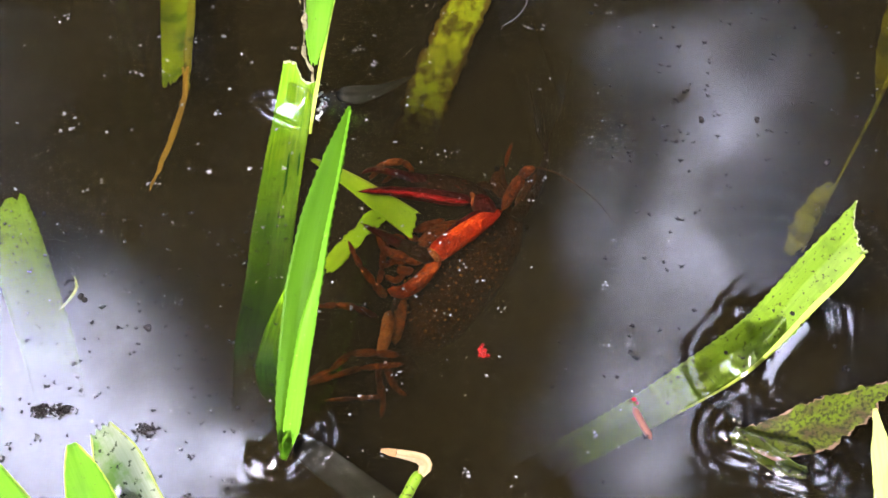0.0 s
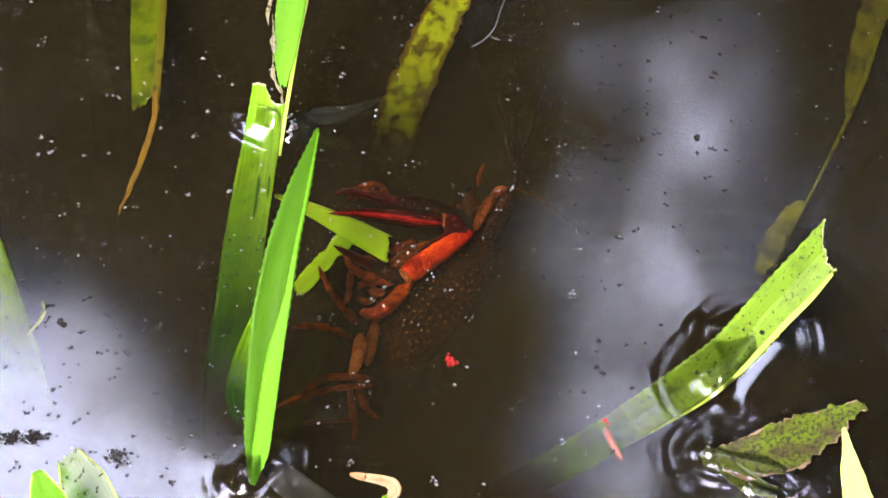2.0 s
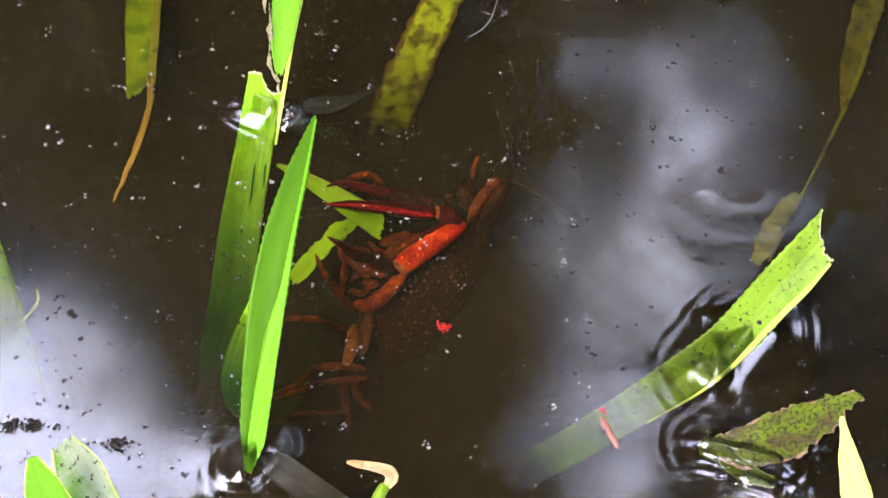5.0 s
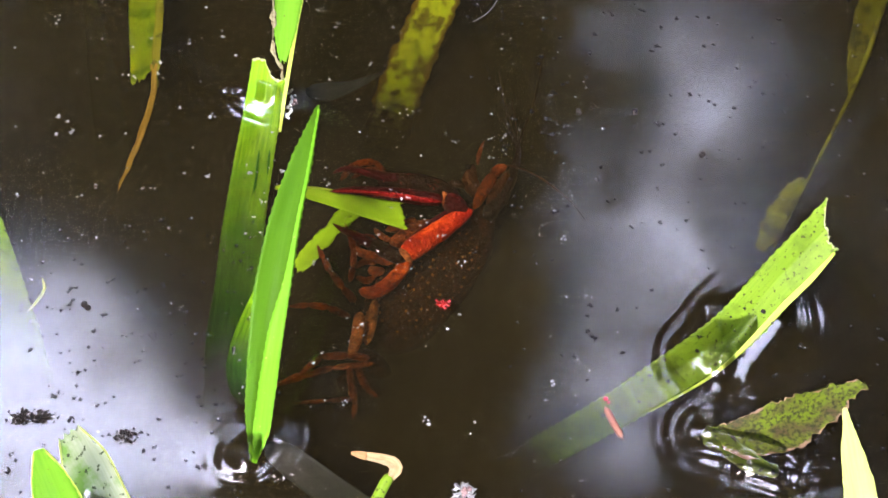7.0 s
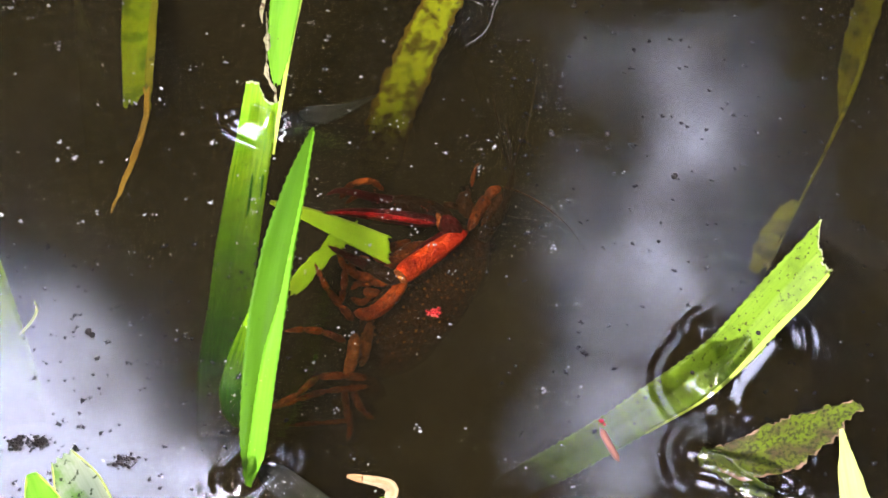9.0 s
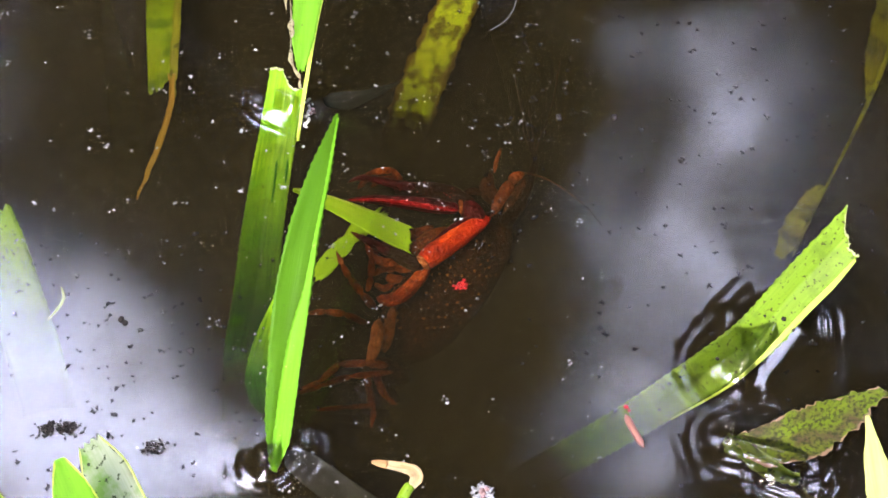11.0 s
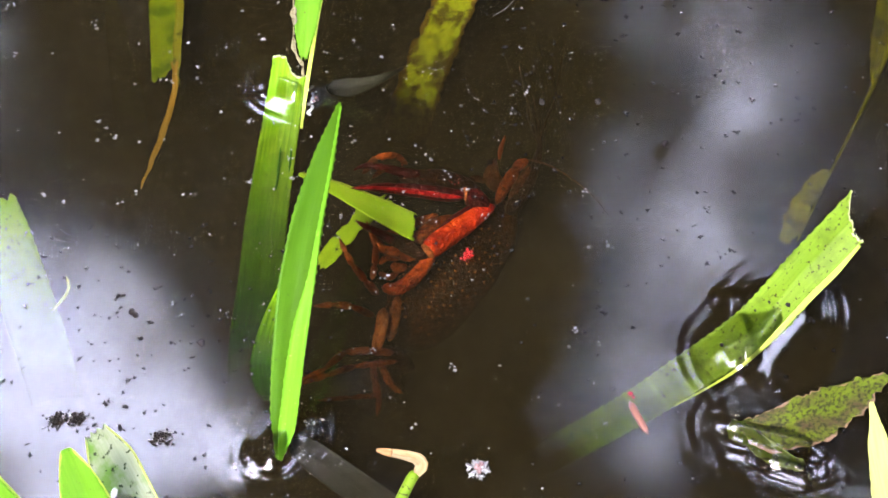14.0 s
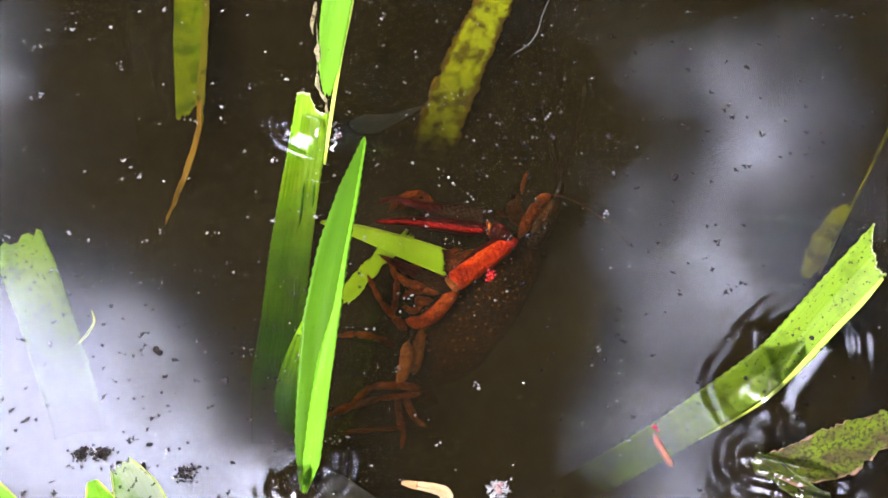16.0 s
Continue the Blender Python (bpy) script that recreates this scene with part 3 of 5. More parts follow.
def folded_leaf():
    ob = thing("water_soldier_leaf", "folded bright green serrated blade rising from the water", "leaf", "standing leaves")
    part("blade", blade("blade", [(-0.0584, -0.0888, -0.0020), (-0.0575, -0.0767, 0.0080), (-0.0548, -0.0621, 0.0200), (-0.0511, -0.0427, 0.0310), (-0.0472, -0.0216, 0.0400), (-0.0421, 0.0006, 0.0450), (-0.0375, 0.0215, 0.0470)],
         [0.0008, 0.0055, 0.0085, 0.0120, 0.0105, 0.0070, 0.0008], GREEN_SHADED, face=(0.25, -0.6, 0.75), fold=0.12, teeth=0.00042, seed=6), ob)
    part("folded_side", blade("folded_side", [(-0.0574, -0.0905, 0.0000), (-0.0548, -0.0824, 0.0070), (-0.0521, -0.0694, 0.0180), (-0.0492, -0.0560, 0.0280), (-0.0456, -0.0414, 0.0360), (-0.0430, -0.0253, 0.0420), (-0.0401, -0.0073, 0.0460), (-0.0371, 0.0185, 0.0485)],
         [0.0014, 0.0058, 0.0062, 0.0054, 0.0024, 0.0012, 0.0009, 0.0006], GREEN_PALE, face=(-0.3, -0.6, 0.75), fold=0.1, teeth=0.0002, across=5, seed=7), ob, "bright yellow-green folded side of the blade")
    part("outer_wing", blade("outer_wing", [(-0.0671, -0.0523, -0.0360), (-0.0674, -0.0522, -0.0300), (-0.0681, -0.0501, -0.0240), (-0.0681, -0.0464, -0.0170), (-0.0655, -0.0365, -0.0100), (-0.0606, -0.0301, 0.0030), (-0.0557, -0.0315, 0.0220)],
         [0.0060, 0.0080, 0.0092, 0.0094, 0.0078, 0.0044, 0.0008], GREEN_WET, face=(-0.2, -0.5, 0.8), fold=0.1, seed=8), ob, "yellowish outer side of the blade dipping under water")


def cut_leaf():
    rim = []
    ob = thing("water_soldier_leaf", "broad green blade bitten off above the water, speckled brown", "leaf", "standing leaves")
    part("blade", blade("blade", [(0.0206, -0.0636, -0.0850), (0.0364, -0.0663, -0.0550), (0.0535, -0.0648, -0.0340), (0.0684, -0.0613, -0.0200), (0.0819, -0.0552, -0.0120), (0.0985, -0.0468, -0.0040), (0.1084, -0.0411, 0.0030), (0.1219, -0.0298, 0.0160), (0.1366, -0.0178, 0.0280)],
         [0.011, 0.0120, 0.0124, 0.0128, 0.0138, 0.0150, 0.0156, 0.0150, 0.0142], GREEN_SPECKLED, face=(-0.1, -0.5, 0.85), fold=0.30, teeth=0.00045, ragged=(0, 0.0006), skew=(0, -0.0050), bite=(0.003, 0.0005, -0.0004, -0.0012, 0.0002, -0.0008, -0.0004, 0.0006, 0.0018), across=16, rim=rim, seed=9), ob)
    gnawed_edge(rim, ob, 62)
    part("margin", blade("margin", [(0.0766, -0.0673, -0.0120), (0.0932, -0.0614, -0.0020), (0.1028, -0.0558, 0.0030), (0.1120, -0.0488, 0.0100), (0.1213, -0.0411, 0.0170), (0.1293, -0.0354, 0.0240), (0.1365, -0.0291, 0.0300)],
         [0.0004, 0.0008, 0.0012, 0.0018, 0.0021, 0.0019, 0.0010], MARGIN, face=(0.2, -0.5, 0.8), fold=0.1, thick=0.0008, across=3, seed=10), ob, "thick pale yellow-green margin")
    for spot, size in (((0.0930, -0.0496, -0.0010), 0.0011), ((0.1143, -0.0415, 0.0120), 0.0012), ((0.1089, -0.0385, 0.0090), 0.0007), ((0.1165, -0.0465, 0.0130), 0.0008), ((0.1322, -0.0179, 0.0255), 0.0005),
                       ((0.1050, -0.0390, 0.0040), 0.0006), ((0.0734, -0.0625, -0.0140), 0.0008), ((0.0885, -0.0502, -0.0060), 0.0005)):
        s = Vector(spot) + Vector((0, -0.0005, 0.0012))
        part("dark_spot", pebbles("dark_spot", [(s, size)], DARK_BITS, random.Random(1), 0.25), ob, "dark brown spot")


def simple_leaf(name, label, group, pts, widths, mat, margin=None, category="leaf", part_label="", **kw):
    ob = thing(name, label, category, group)
    part("blade", blade("blade", pts, widths, mat, **kw), ob, part_label)
    for side in ((-1, 1) if margin else ()):
        line = []
        face = Vector(kw.get("face", (0, -0.45, 0.9))).normalized()
        for i, p in enumerate(pts):
            tangent = (Vector(pts[min(i + 1, len(pts) - 1)]) - Vector(pts[max(i - 1, 0)])).normalized()
            line.append(Vector(p) + tangent.cross(face).normalized() * (side * widths[i] / 2) + face * 0.0003)
        part("margin", tube("margin", line, [0.00035] * len(line), margin, sides=5), ob)
    return ob


bitten_leaf()
folded_leaf()
cut_leaf()
simple_leaf("water_soldier_leaf", "short pointed bright green blade standing at the water's edge", "standing leaves",
            [(-0.1113, -0.1241, 0.0060), (-0.1132, -0.1132, 0.0160), (-0.1160, -0.1054, 0.0240), (-0.1188, -0.0987, 0.0300)], [0.017, 0.0155, 0.0105, 0.0030], GREEN, MARGIN, fold=0.3, teeth=0.00024, seed=12)
simple_leaf("water_soldier_leaf", "fresh green pointed blade leaning out of the water", "standing leaves",
            [(-0.1287, -0.1319, 0.0080), (-0.1346, -0.1193, 0.0200), (-0.1410, -0.1107, 0.0300), (-0.1481, -0.1005, 0.0360)], [0.016, 0.014, 0.010, 0.003], GREEN, MARGIN, fold=0.3, teeth=0.00024, seed=13)
simple_leaf("bleached_leaf", "bleached translucent leaf lying half in the water", "",
            [(-0.0998, -0.1114, -0.0030), (-0.1059, -0.1015, 0.0010), (-0.1119, -0.0915, 0.0030), (-0.1184, -0.0812, 0.0040)], [0.015, 0.0155, 0.0150, 0.0075], GLASSY, CREAM, fold=0.1, ragged=(0, 0.0012), wander=0.0008, seed=14)
simple_leaf("water_soldier_leaf", "yellow-green leaf just under the water with a bitten tip", "submerged leaves",
            [(-0.1527, -0.0410, -0.0550), (-0.1564, -0.0252, -0.0340), (-0.1616, -0.0092, -0.0150), (-0.1668, 0.0039, -0.0040), (-0.1705, 0.0149, -0.0020)], [0.020, 0.0205, 0.0205, 0.020, 0.016], GREEN_SPECKLED, fold=0.15, ragged=(0, 0.002), teeth=0.00024, seed=15)
simple_leaf("cream_leaf", "pale yellow dry leaf tip standing beside the floating leaf", "standing leaves",
            [(0.1396, -0.1229, 0.0060), (0.1345, -0.1139, 0.0160), (0.1308, -0.1032, 0.0260), (0.1269, -0.0903, 0.0380)], [0.0135, 0.0115, 0.0085, 0.0012], CREAM, fold=0.15, wander=0.0006, seed=16)

# ---- leaves under the water ----
dead = simple_leaf("water_soldier_leaf", "green submerged blade with a dried brown tip", "submerged leaves",
                   [(-0.1285, 0.2122, -0.0240), (-0.1272, 0.1730, -0.0230), (-0.1235, 0.1297, -0.0220), (-0.1202, 0.0923, -0.0220)], [0.0145, 0.0142, 0.0125, 0.0085], YELLOWED, fold=0.2, ragged=(0, 0.0015), skew=(0, 0.003), seed=17)
part("side_strip", blade("side_strip", [(-0.1189, 0.1844, -0.0130), (-0.1155, 0.1448, -0.0130), (-0.1132, 0.1072, -0.0120), (-0.1113, 0.0791, -0.0120)], [0.003, 0.0028, 0.0035, 0.0030], OLIVE, across=4, wander=0.0005, seed=18), dead, "olive brown side strip")
part("dry_tip", blade("dry_tip", [(-0.1130, 0.0914, -0.0120), (-0.1112, 0.0753, -0.0110), (-0.1121, 0.0620, -0.0110), (-0.1153, 0.0466, -0.0115), (-0.1194, 0.0279, -0.0120)], [0.0026, 0.0024, 0.0022, 0.0024, 0.0004], DRY, across=4, wander=0.0006, fold=0.4, seed=19), dead, "twisted dry brown tip")
simple_leaf("algae_covered_leaf", "broad sunken blade grown over with yellow-green algae", "submerged leaves",
            [(-0.0290, 0.0600, -0.1050), (-0.0245, 0.0735, -0.0800), (-0.0196, 0.0866, -0.0600), (-0.0117, 0.1007, -0.0380), (-0.0018, 0.1202, -0.0250), (0.0090, 0.1430, -0.0170), (0.0227, 0.1789, -0.0120)], [0.018, 0.0185, 0.0195, 0.0195, 0.0185, 0.0165, 0.015], ALGAE, fold=0.12, wander=0.0018, thick=0.001, seed=20)
simple_leaf("olive_leaf", "dim olive blade deep under the water", "submerged leaves",
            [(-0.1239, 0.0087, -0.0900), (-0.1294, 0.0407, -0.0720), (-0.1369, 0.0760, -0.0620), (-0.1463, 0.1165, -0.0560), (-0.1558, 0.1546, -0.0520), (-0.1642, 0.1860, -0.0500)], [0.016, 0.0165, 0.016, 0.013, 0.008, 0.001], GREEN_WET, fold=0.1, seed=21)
simple_leaf("olive_leaf", "dim olive blade deep under the water", "submerged leaves",
            [(0.0407, 0.0089, -0.0860), (0.0455, 0.0408, -0.0740), (0.0449, 0.0770, -0.0660), (0.0376, 0.1180, -0.0610), (0.0272, 0.1642, -0.0580), (0.0159, 0.2077, -0.0560)], [0.014, 0.020, 0.020, 0.018, 0.015, 0.012], OLIVE, fold=0.1, seed=22)
simple_leaf("olive_leaf", "olive sunken blade with a thin stalk", "submerged leaves",
            [(0.1782, 0.0891, -0.0290), (0.1811, 0.0977, -0.0280), (0.1864, 0.1121, -0.0260), (0.1944, 0.1335, -0.0240), (0.2099, 0.1702, -0.0220)], [0.001, 0.006, 0.0100, 0.0125, 0.013], OLIVE, fold=0.15, wander=0.0012, seed=23)
stalk = simple_leaf("withered_leaf", "withered olive leaf on a long thin brown stalk", "submerged leaves",
                    [(0.1278, 0.0073, -0.0240), (0.1328, 0.0156, -0.0230), (0.1385, 0.0256, -0.0220), (0.1447, 0.0326, -0.0210), (0.1495, 0.0373, -0.0210)], [0.0050, 0.0085, 0.0080, 0.0062, 0.0010], OLIVE, ragged=(0.001, 0.0012), wander=0.0018, seed=24)
part("stalk", tube("stalk", [(0.1336, 0.0083, -0.0260), (0.1502, 0.0375, -0.0240), (0.1656, 0.0638, -0.0220), (0.1785, 0.0871, -0.0210), (0.1886, 0.1076, -0.0210), (0.1975, 0.1297, -0.0200)], [0.0004, 0.0005, 0.0007, 0.0010, 0.0011, 0.0011], OLIVE, sides=6), stalk, "thin ochre stalk")
# two plain grey blade shapes added just under the surface
simple_leaf("grey_shape", "grey round-tipped blade shape just under the water", "sunken dead leaves",
            [(-0.0545, -0.0813, -0.0050), (-0.0525, -0.0832, -0.0055), (-0.0478, -0.0862, -0.0060), (-0.0401, -0.0915, -0.0080), (-0.0252, -0.0997, -0.0160), (-0.0082, -0.1068, -0.0260)], [0.002, 0.0075, 0.0098, 0.0105, 0.011, 0.010], GREY_SHAPE, fold=0.1, ragged=(0.0, 0.0), seed=25)
simple_leaf("grey_shape", "grey narrow blade shape sunk beside the bitten blade", "sunken dead leaves",
            [(-0.0492, 0.0752, -0.0090), (-0.0470, 0.0741, -0.0090), (-0.0402, 0.0748, -0.0100), (-0.0312, 0.0796, -0.0125), (-0.0186, 0.0905, -0.0170)], [0.001, 0.0062, 0.0080, 0.0046, 0.0008], GREY_SHAPE, fold=0.1, seed=26)
simple_leaf("brown_leaf", "brownish sunken leaf in shallow water", "sunken dead leaves",
            [(0.0730, -0.0734, -0.0700), (0.0938, -0.0675, -0.0640), (0.1140, -0.0648, -0.0580)], [0.012, 0.026, 0.012], ALGAE, fold=0.1, ragged=(0.004, 0.004), wander=0.005, seed=27)


def floating_leaf():
    ob = thing("floating_leaf", "mossy green decaying leaf with curled brown edges afloat", "leaf")
    pts = [(0.0956, -0.0814, 0.0010), (0.1036, -0.0828, 0.0025), (0.1147, -0.0814, 0.0040), (0.1256, -0.0762, 0.0050), (0.1365, -0.0703, 0.0065), (0.1461, -0.0667, 0.0080)]
    wide = [0.005, 0.0145, 0.0180, 0.0165, 0.0090, 0.0010]
    part("blade", blade("blade", pts, wide, MOSSY, face=(0.1, -0.35, 0.9), fold=0.45, wander=0.0030, thick=0.0008, seed=28), ob)
    part("wet_lobe", blade("wet_lobe", [(0.0916, -0.0803, 0.0008), (0.0970, -0.0846, 0.0012), (0.1046, -0.0911, 0.0008), (0.1142, -0.0955, 0.0004)], [0.004, 0.007, 0.007, 0.003], SOAKED, wander=0.0022, fold=0.6, seed=30), ob, "dark soaked lobe of the leaf")
    rng = random.Random(9)
    # clear beads added to give the water's highlights round the leaf
    glint_beads = [(Vector(c) + Vector((rng.gauss(0, 0.0017), rng.gauss(0, 0.0022), 0.0005)), rng.uniform(0.0005, 0.0011)) for c in ((0.0944, -0.0766, 0.0005), (0.0929, -0.0828, 0.0005), (0.1052, -0.0915, 0.0003), (0.1054, -0.0954, 0.0003)) for _ in range(6)]
    part("water_glint_beads", pebbles("water_glint_beads", glint_beads, WATER, rng, 0.9), ob, "tiny clear beads added for water glints at the leaf's edge", kind="stuff")


def curled_shoot():
    ob = thing("curled_shoot", "cream and brown hooked dry shoot on a green stalk", "shoot")
    part("stalk", tube("stalk", [(-0.0216, -0.1159, 0.0080), (-0.0162, -0.1090, 0.0140), (-0.0134, -0.1046, 0.0170), (-0.0112, -0.1021, 0.0190)], [0.0017, 0.0018, 0.0018, 0.0015], GREEN_SPECKLED, sides=10), ob, "green stalk")
    part("hooked_tip", blade("hooked_tip", [(-0.0116, -0.1039, 0.0190), (-0.0098, -0.1016, 0.0205), (-0.0118, -0.0993, 0.0210), (-0.0162, -0.0979, 0.0200), (-0.0203, -0.0963, 0.0185), (-0.0243, -0.0948, 0.0170)], [0.0022, 0.0040, 0.0042, 0.0030, 0.0022, 0.0008], TIP, fold=0.5, wander=0.0008, seed=31), ob, "cream tip turning brown")
    part("brown_point", blade("brown_point", [(-0.0195, -0.0969, 0.0195), (-0.0220, -0.0961, 0.0190), (-0.0244, -0.0951, 0.0180)], [0.0026, 0.0022, 0.0008], BROWN_EDGE, fold=0.4, across=4, seed=32), ob, "brown point")


floating_leaf()
curled_shoot()


# ---- the crayfish ----
def crayfish():
    ob = thing("crayfish", "red swamp crayfish feeding upside down under the water surface", "crayfish")
    rings = []
    part("carapace", tube("carapace", [(0.0246, 0.0330, -0.0320), (0.0165, 0.0254, -0.0370), (0.0039, 0.0097, -0.0420), (-0.0107, -0.0081, -0.0450), (-0.0216, -0.0223, -0.0490)], [0.005, 0.012, 0.0155, 0.0155, 0.011], BROWN_SHELL, sides=22, lumps=0.06, rings=rings), ob, "dark brown shell covered in ochre bumps")
    rng = random.Random(3)
    spots = []
    for _ in range(4000):
        ring, centre = rings[rng.randrange(int(len(rings) * 0.22), int(len(rings) * 0.90))]
        k = rng.randrange(len(ring))
        p = ring[k].lerp(ring[(k + 1) % len(ring)], rng.random())
        if (p - centre).z > 0.002 and all((p - q).length > 0.0025 for q, _ in spots):
            spots.append((p, rng.choice((0.0003, 0.00036, 0.00045, 0.0006, 0.00075))))
    part("shell_bumps", pebbles("shell_bumps", spots, DOT_SHELL, rng, 0.8), ob, "ochre bumps", kind="stuff")
    line = [(-0.0216, -0.0245, -0.0450), (-0.0251, -0.0327, -0.0480), (-0.0279, -0.0404, -0.0520), (-0.0295, -0.0471, -0.0580), (-0.0292, -0.0533, -0.0650), (-0.0268, -0.0581, -0.0730)]
    for k in range(5):
        a, b = Vector(line[k]), Vector(line[k + 1])
        r = 0.0115 - 0.0011 * k
        part("abdomen_ring", tube("abdomen_ring", [a, a.lerp(b, 0.6), b + (b - a) * 0.25], [r, r * 1.04, r * 0.92], BROWN_SHELL, sides=16, count=9, flat=0.8), ob)
    for k, p in enumerate(((-0.0319, -0.0626, -0.0790), (-0.0269, -0.0649, -0.0790), (-0.0219, -0.0626, -0.0790))):
        part("tail_fan_lobe", tube("tail_fan_lobe", [line[5], Vector(line[5]).lerp(Vector(p), 0.6), p], [0.003, 0.0055, 0.003], BROWN_SHELL, flat=0.3), ob)
    # near arm and claw
    arm = part("arm", tube("arm", [(-0.0262, -0.0110, -0.0230), (-0.0205, -0.0130, -0.0210), (-0.0145, -0.0100, -0.0190), (-0.0094, -0.0044, -0.0170), (-0.0065, -0.0008, -0.0160)], [0.0016, 0.0026, 0.0028, 0.0026, 0.0016], ARM_SHELL, sides=14, ends=0.3, lumps=0.12), ob, "rust orange arm")
    fore = part("forearm", tube("forearm", [(-0.0105, -0.0017, -0.0150), (-0.0065, 0.0013, -0.0140), (0.0039, 0.0093, -0.0130), (0.0121, 0.0158, -0.0130), (0.0170, 0.0192, -0.0140)], [0.0026, 0.0042, 0.0042, 0.0032, 0.0012], ORANGE_SHELL, sides=16, lumps=0.10, ends=0.3, flat=0.8), ob, "bright orange-red forearm")
    # dark tube that paints in the shading along the forearm's upper side
    part("shade_ridge", tube("shade_ridge", [(-0.0090, 0.0035, -0.0136), (0.0000, 0.0106, -0.0118), (0.0080, 0.0164, -0.0118), (0.0128, 0.0186, -0.0124)], [0.0008, 0.0016, 0.0017, 0.0010], RED_SHELL, sides=10, lumps=0.3), fore, "dark edge painting the shade of the upper side")
    part("joint", tube("joint", [(-0.0103, -0.0022, -0.0146), (-0.0090, -0.0011, -0.0143), (-0.0075, 0.0002, -0.0140)], [0.0030, 0.0046, 0.0044], TAN_SHELL, sides=14, lumps=0.2), fore, "tan ring at the joint")
    part("joint", tube("joint", [(0.0137, 0.0166, -0.0130), (0.0100, 0.0204, -0.0120), (0.0066, 0.0234, -0.0120)], [0.0030, 0.0042, 0.0036], RED_SHELL, sides=14, ends=0.6, lumps=0.1), fore)
    claw = part("claw", tube("claw", [(0.0117, 0.0253, -0.0170), (0.0040, 0.0302, -0.0170), (-0.0049, 0.0323, -0.0160), (-0.0149, 0.0330, -0.0150), (-0.0205, 0.0338, -0.0150)], [0.0030, 0.0046, 0.0048, 0.0036, 0.0016], OLIVE_SHELL, sides=14, lumps=0.08), ob, "dark olive palm of the claw")
    part("claw_joint", tube("claw_joint", [(0.0053, 0.0266, -0.0120), (0.0065, 0.0223, -0.0105), (0.0056, 0.0190, -0.0110)], [0.0006, 0.0013, 0.0008], TAN_SHELL, sides=10), claw, "tan ring at the joint")
    part("lower_finger", tube("lower_finger", [(0.0057, 0.0216, -0.0110), (-0.0026, 0.0224, -0.0105), (-0.0135, 0.0239, -0.0100), (-0.0266, 0.0252, -0.0095), (-0.0336, 0.0252, -0.0095), (-0.0386, 0.0250, -0.0095)], [0.0020, 0.0029, 0.0027, 0.0018, 0.0011, 0.0003], RED_SHELL, sides=12, lumps=0.08), claw, "dark red finger")
    studs = []
    for k in range(26):
        a = Vector((0.0039, 0.0198, -0.0076)).lerp(Vector((-0.0309, 0.0243, -0.0078)), (k + rng.random()) / 26)
        studs.append((a + Vector((0, rng.uniform(-0.0016, 0.0006), -0.0004)), rng.uniform(0.00022, 0.0004)))
    part("finger_studs", pebbles("finger_studs", studs, STUD_SHELL, rng, 0.7), claw, "paler red studs", kind="stuff")
    part("finger_ridge", tube("finger_ridge", [(0.0050, 0.0198, -0.0094), (-0.0026, 0.0203, -0.0086), (-0.0135, 0.0222, -0.0082), (-0.0266, 0.0241, -0.0083), (-0.0372, 0.0248, -0.0090)], [0.0006, 0.0011, 0.0011, 0.0008, 0.0003], RIDGE_SHELL, sides=8, lumps=0.35), claw, "bright red lower edge")
    spines = [(Vector((0.0040, 0.0302, -0.0124)).lerp(Vector((-0.0190, 0.0345, -0.0118)), rng.random()) + Vector((0, rng.gauss(0, 0.0016), rng.uniform(-0.0006, 0.0002))), rng.uniform(0.00022, 0.00045)) for _ in range(46)]
    part("palm_spines", pebbles("palm_spines", spines, STUD_SHELL, rng, 1.2), claw, "small reddish spines", kind="stuff")
    part("upper_finger", tube("upper_finger", [(-0.0104, 0.0329, -0.0130), (-0.0181, 0.0338, -0.0120), (-0.0270, 0.0362, -0.0115), (-0.0332, 0.0367, -0.0110), (-0.0378, 0.0345, -0.0110)], [0.0022, 0.0019, 0.0015, 0.0011, 0.0003], RED_SHELL, sides=10), claw, "dark red movable finger")
    teeth = [(Vector((-0.0178, 0.0246, -0.0080)).lerp(Vector((-0.0342, 0.0250, -0.0080)), k / 9), 0.0006) for k in range(10)]
    part("finger_teeth", pebbles("finger_teeth", teeth, RED_SHELL, rng), claw)
    # far arm and claw
    part("arm", tube("arm", [(0.0017, 0.0214, -0.0270), (-0.0060, 0.0154, -0.0240), (-0.0147, 0.0075, -0.0220)], [0.003, 0.0042, 0.003], RUST_SHELL, sides=12), ob)
    far = part("claw", tube("claw", [(-0.0069, -0.0027, -0.0150), (-0.0122, -0.0006, -0.0150), (-0.0187, 0.0033, -0.0155), (-0.0264, 0.0083, -0.0160)], [0.002, 0.0030, 0.0028, 0.0016], OLIVE_SHELL, sides=12, lumps=0.1), ob, "dark brown folded claw")
    part("finger", tube("finger", [(-0.0198, 0.0035, -0.0150), (-0.0275, 0.0082, -0.0150), (-0.0326, 0.0113, -0.0150), (-0.0368, 0.0142, -0.0150)], [0.0020, 0.0018, 0.0012, 0.0003], RED_SHELL, sides=10), far)
    part("finger", tube("finger", [(-0.0177, 0.0007, -0.0170), (-0.0237, 0.0012, -0.0170), (-0.0285, 0.0043, -0.0170), (-0.0304, 0.0082, -0.0170)], [0.0020, 0.0018, 0.0013, 0.0004], RUST_SHELL, sides=10), far)
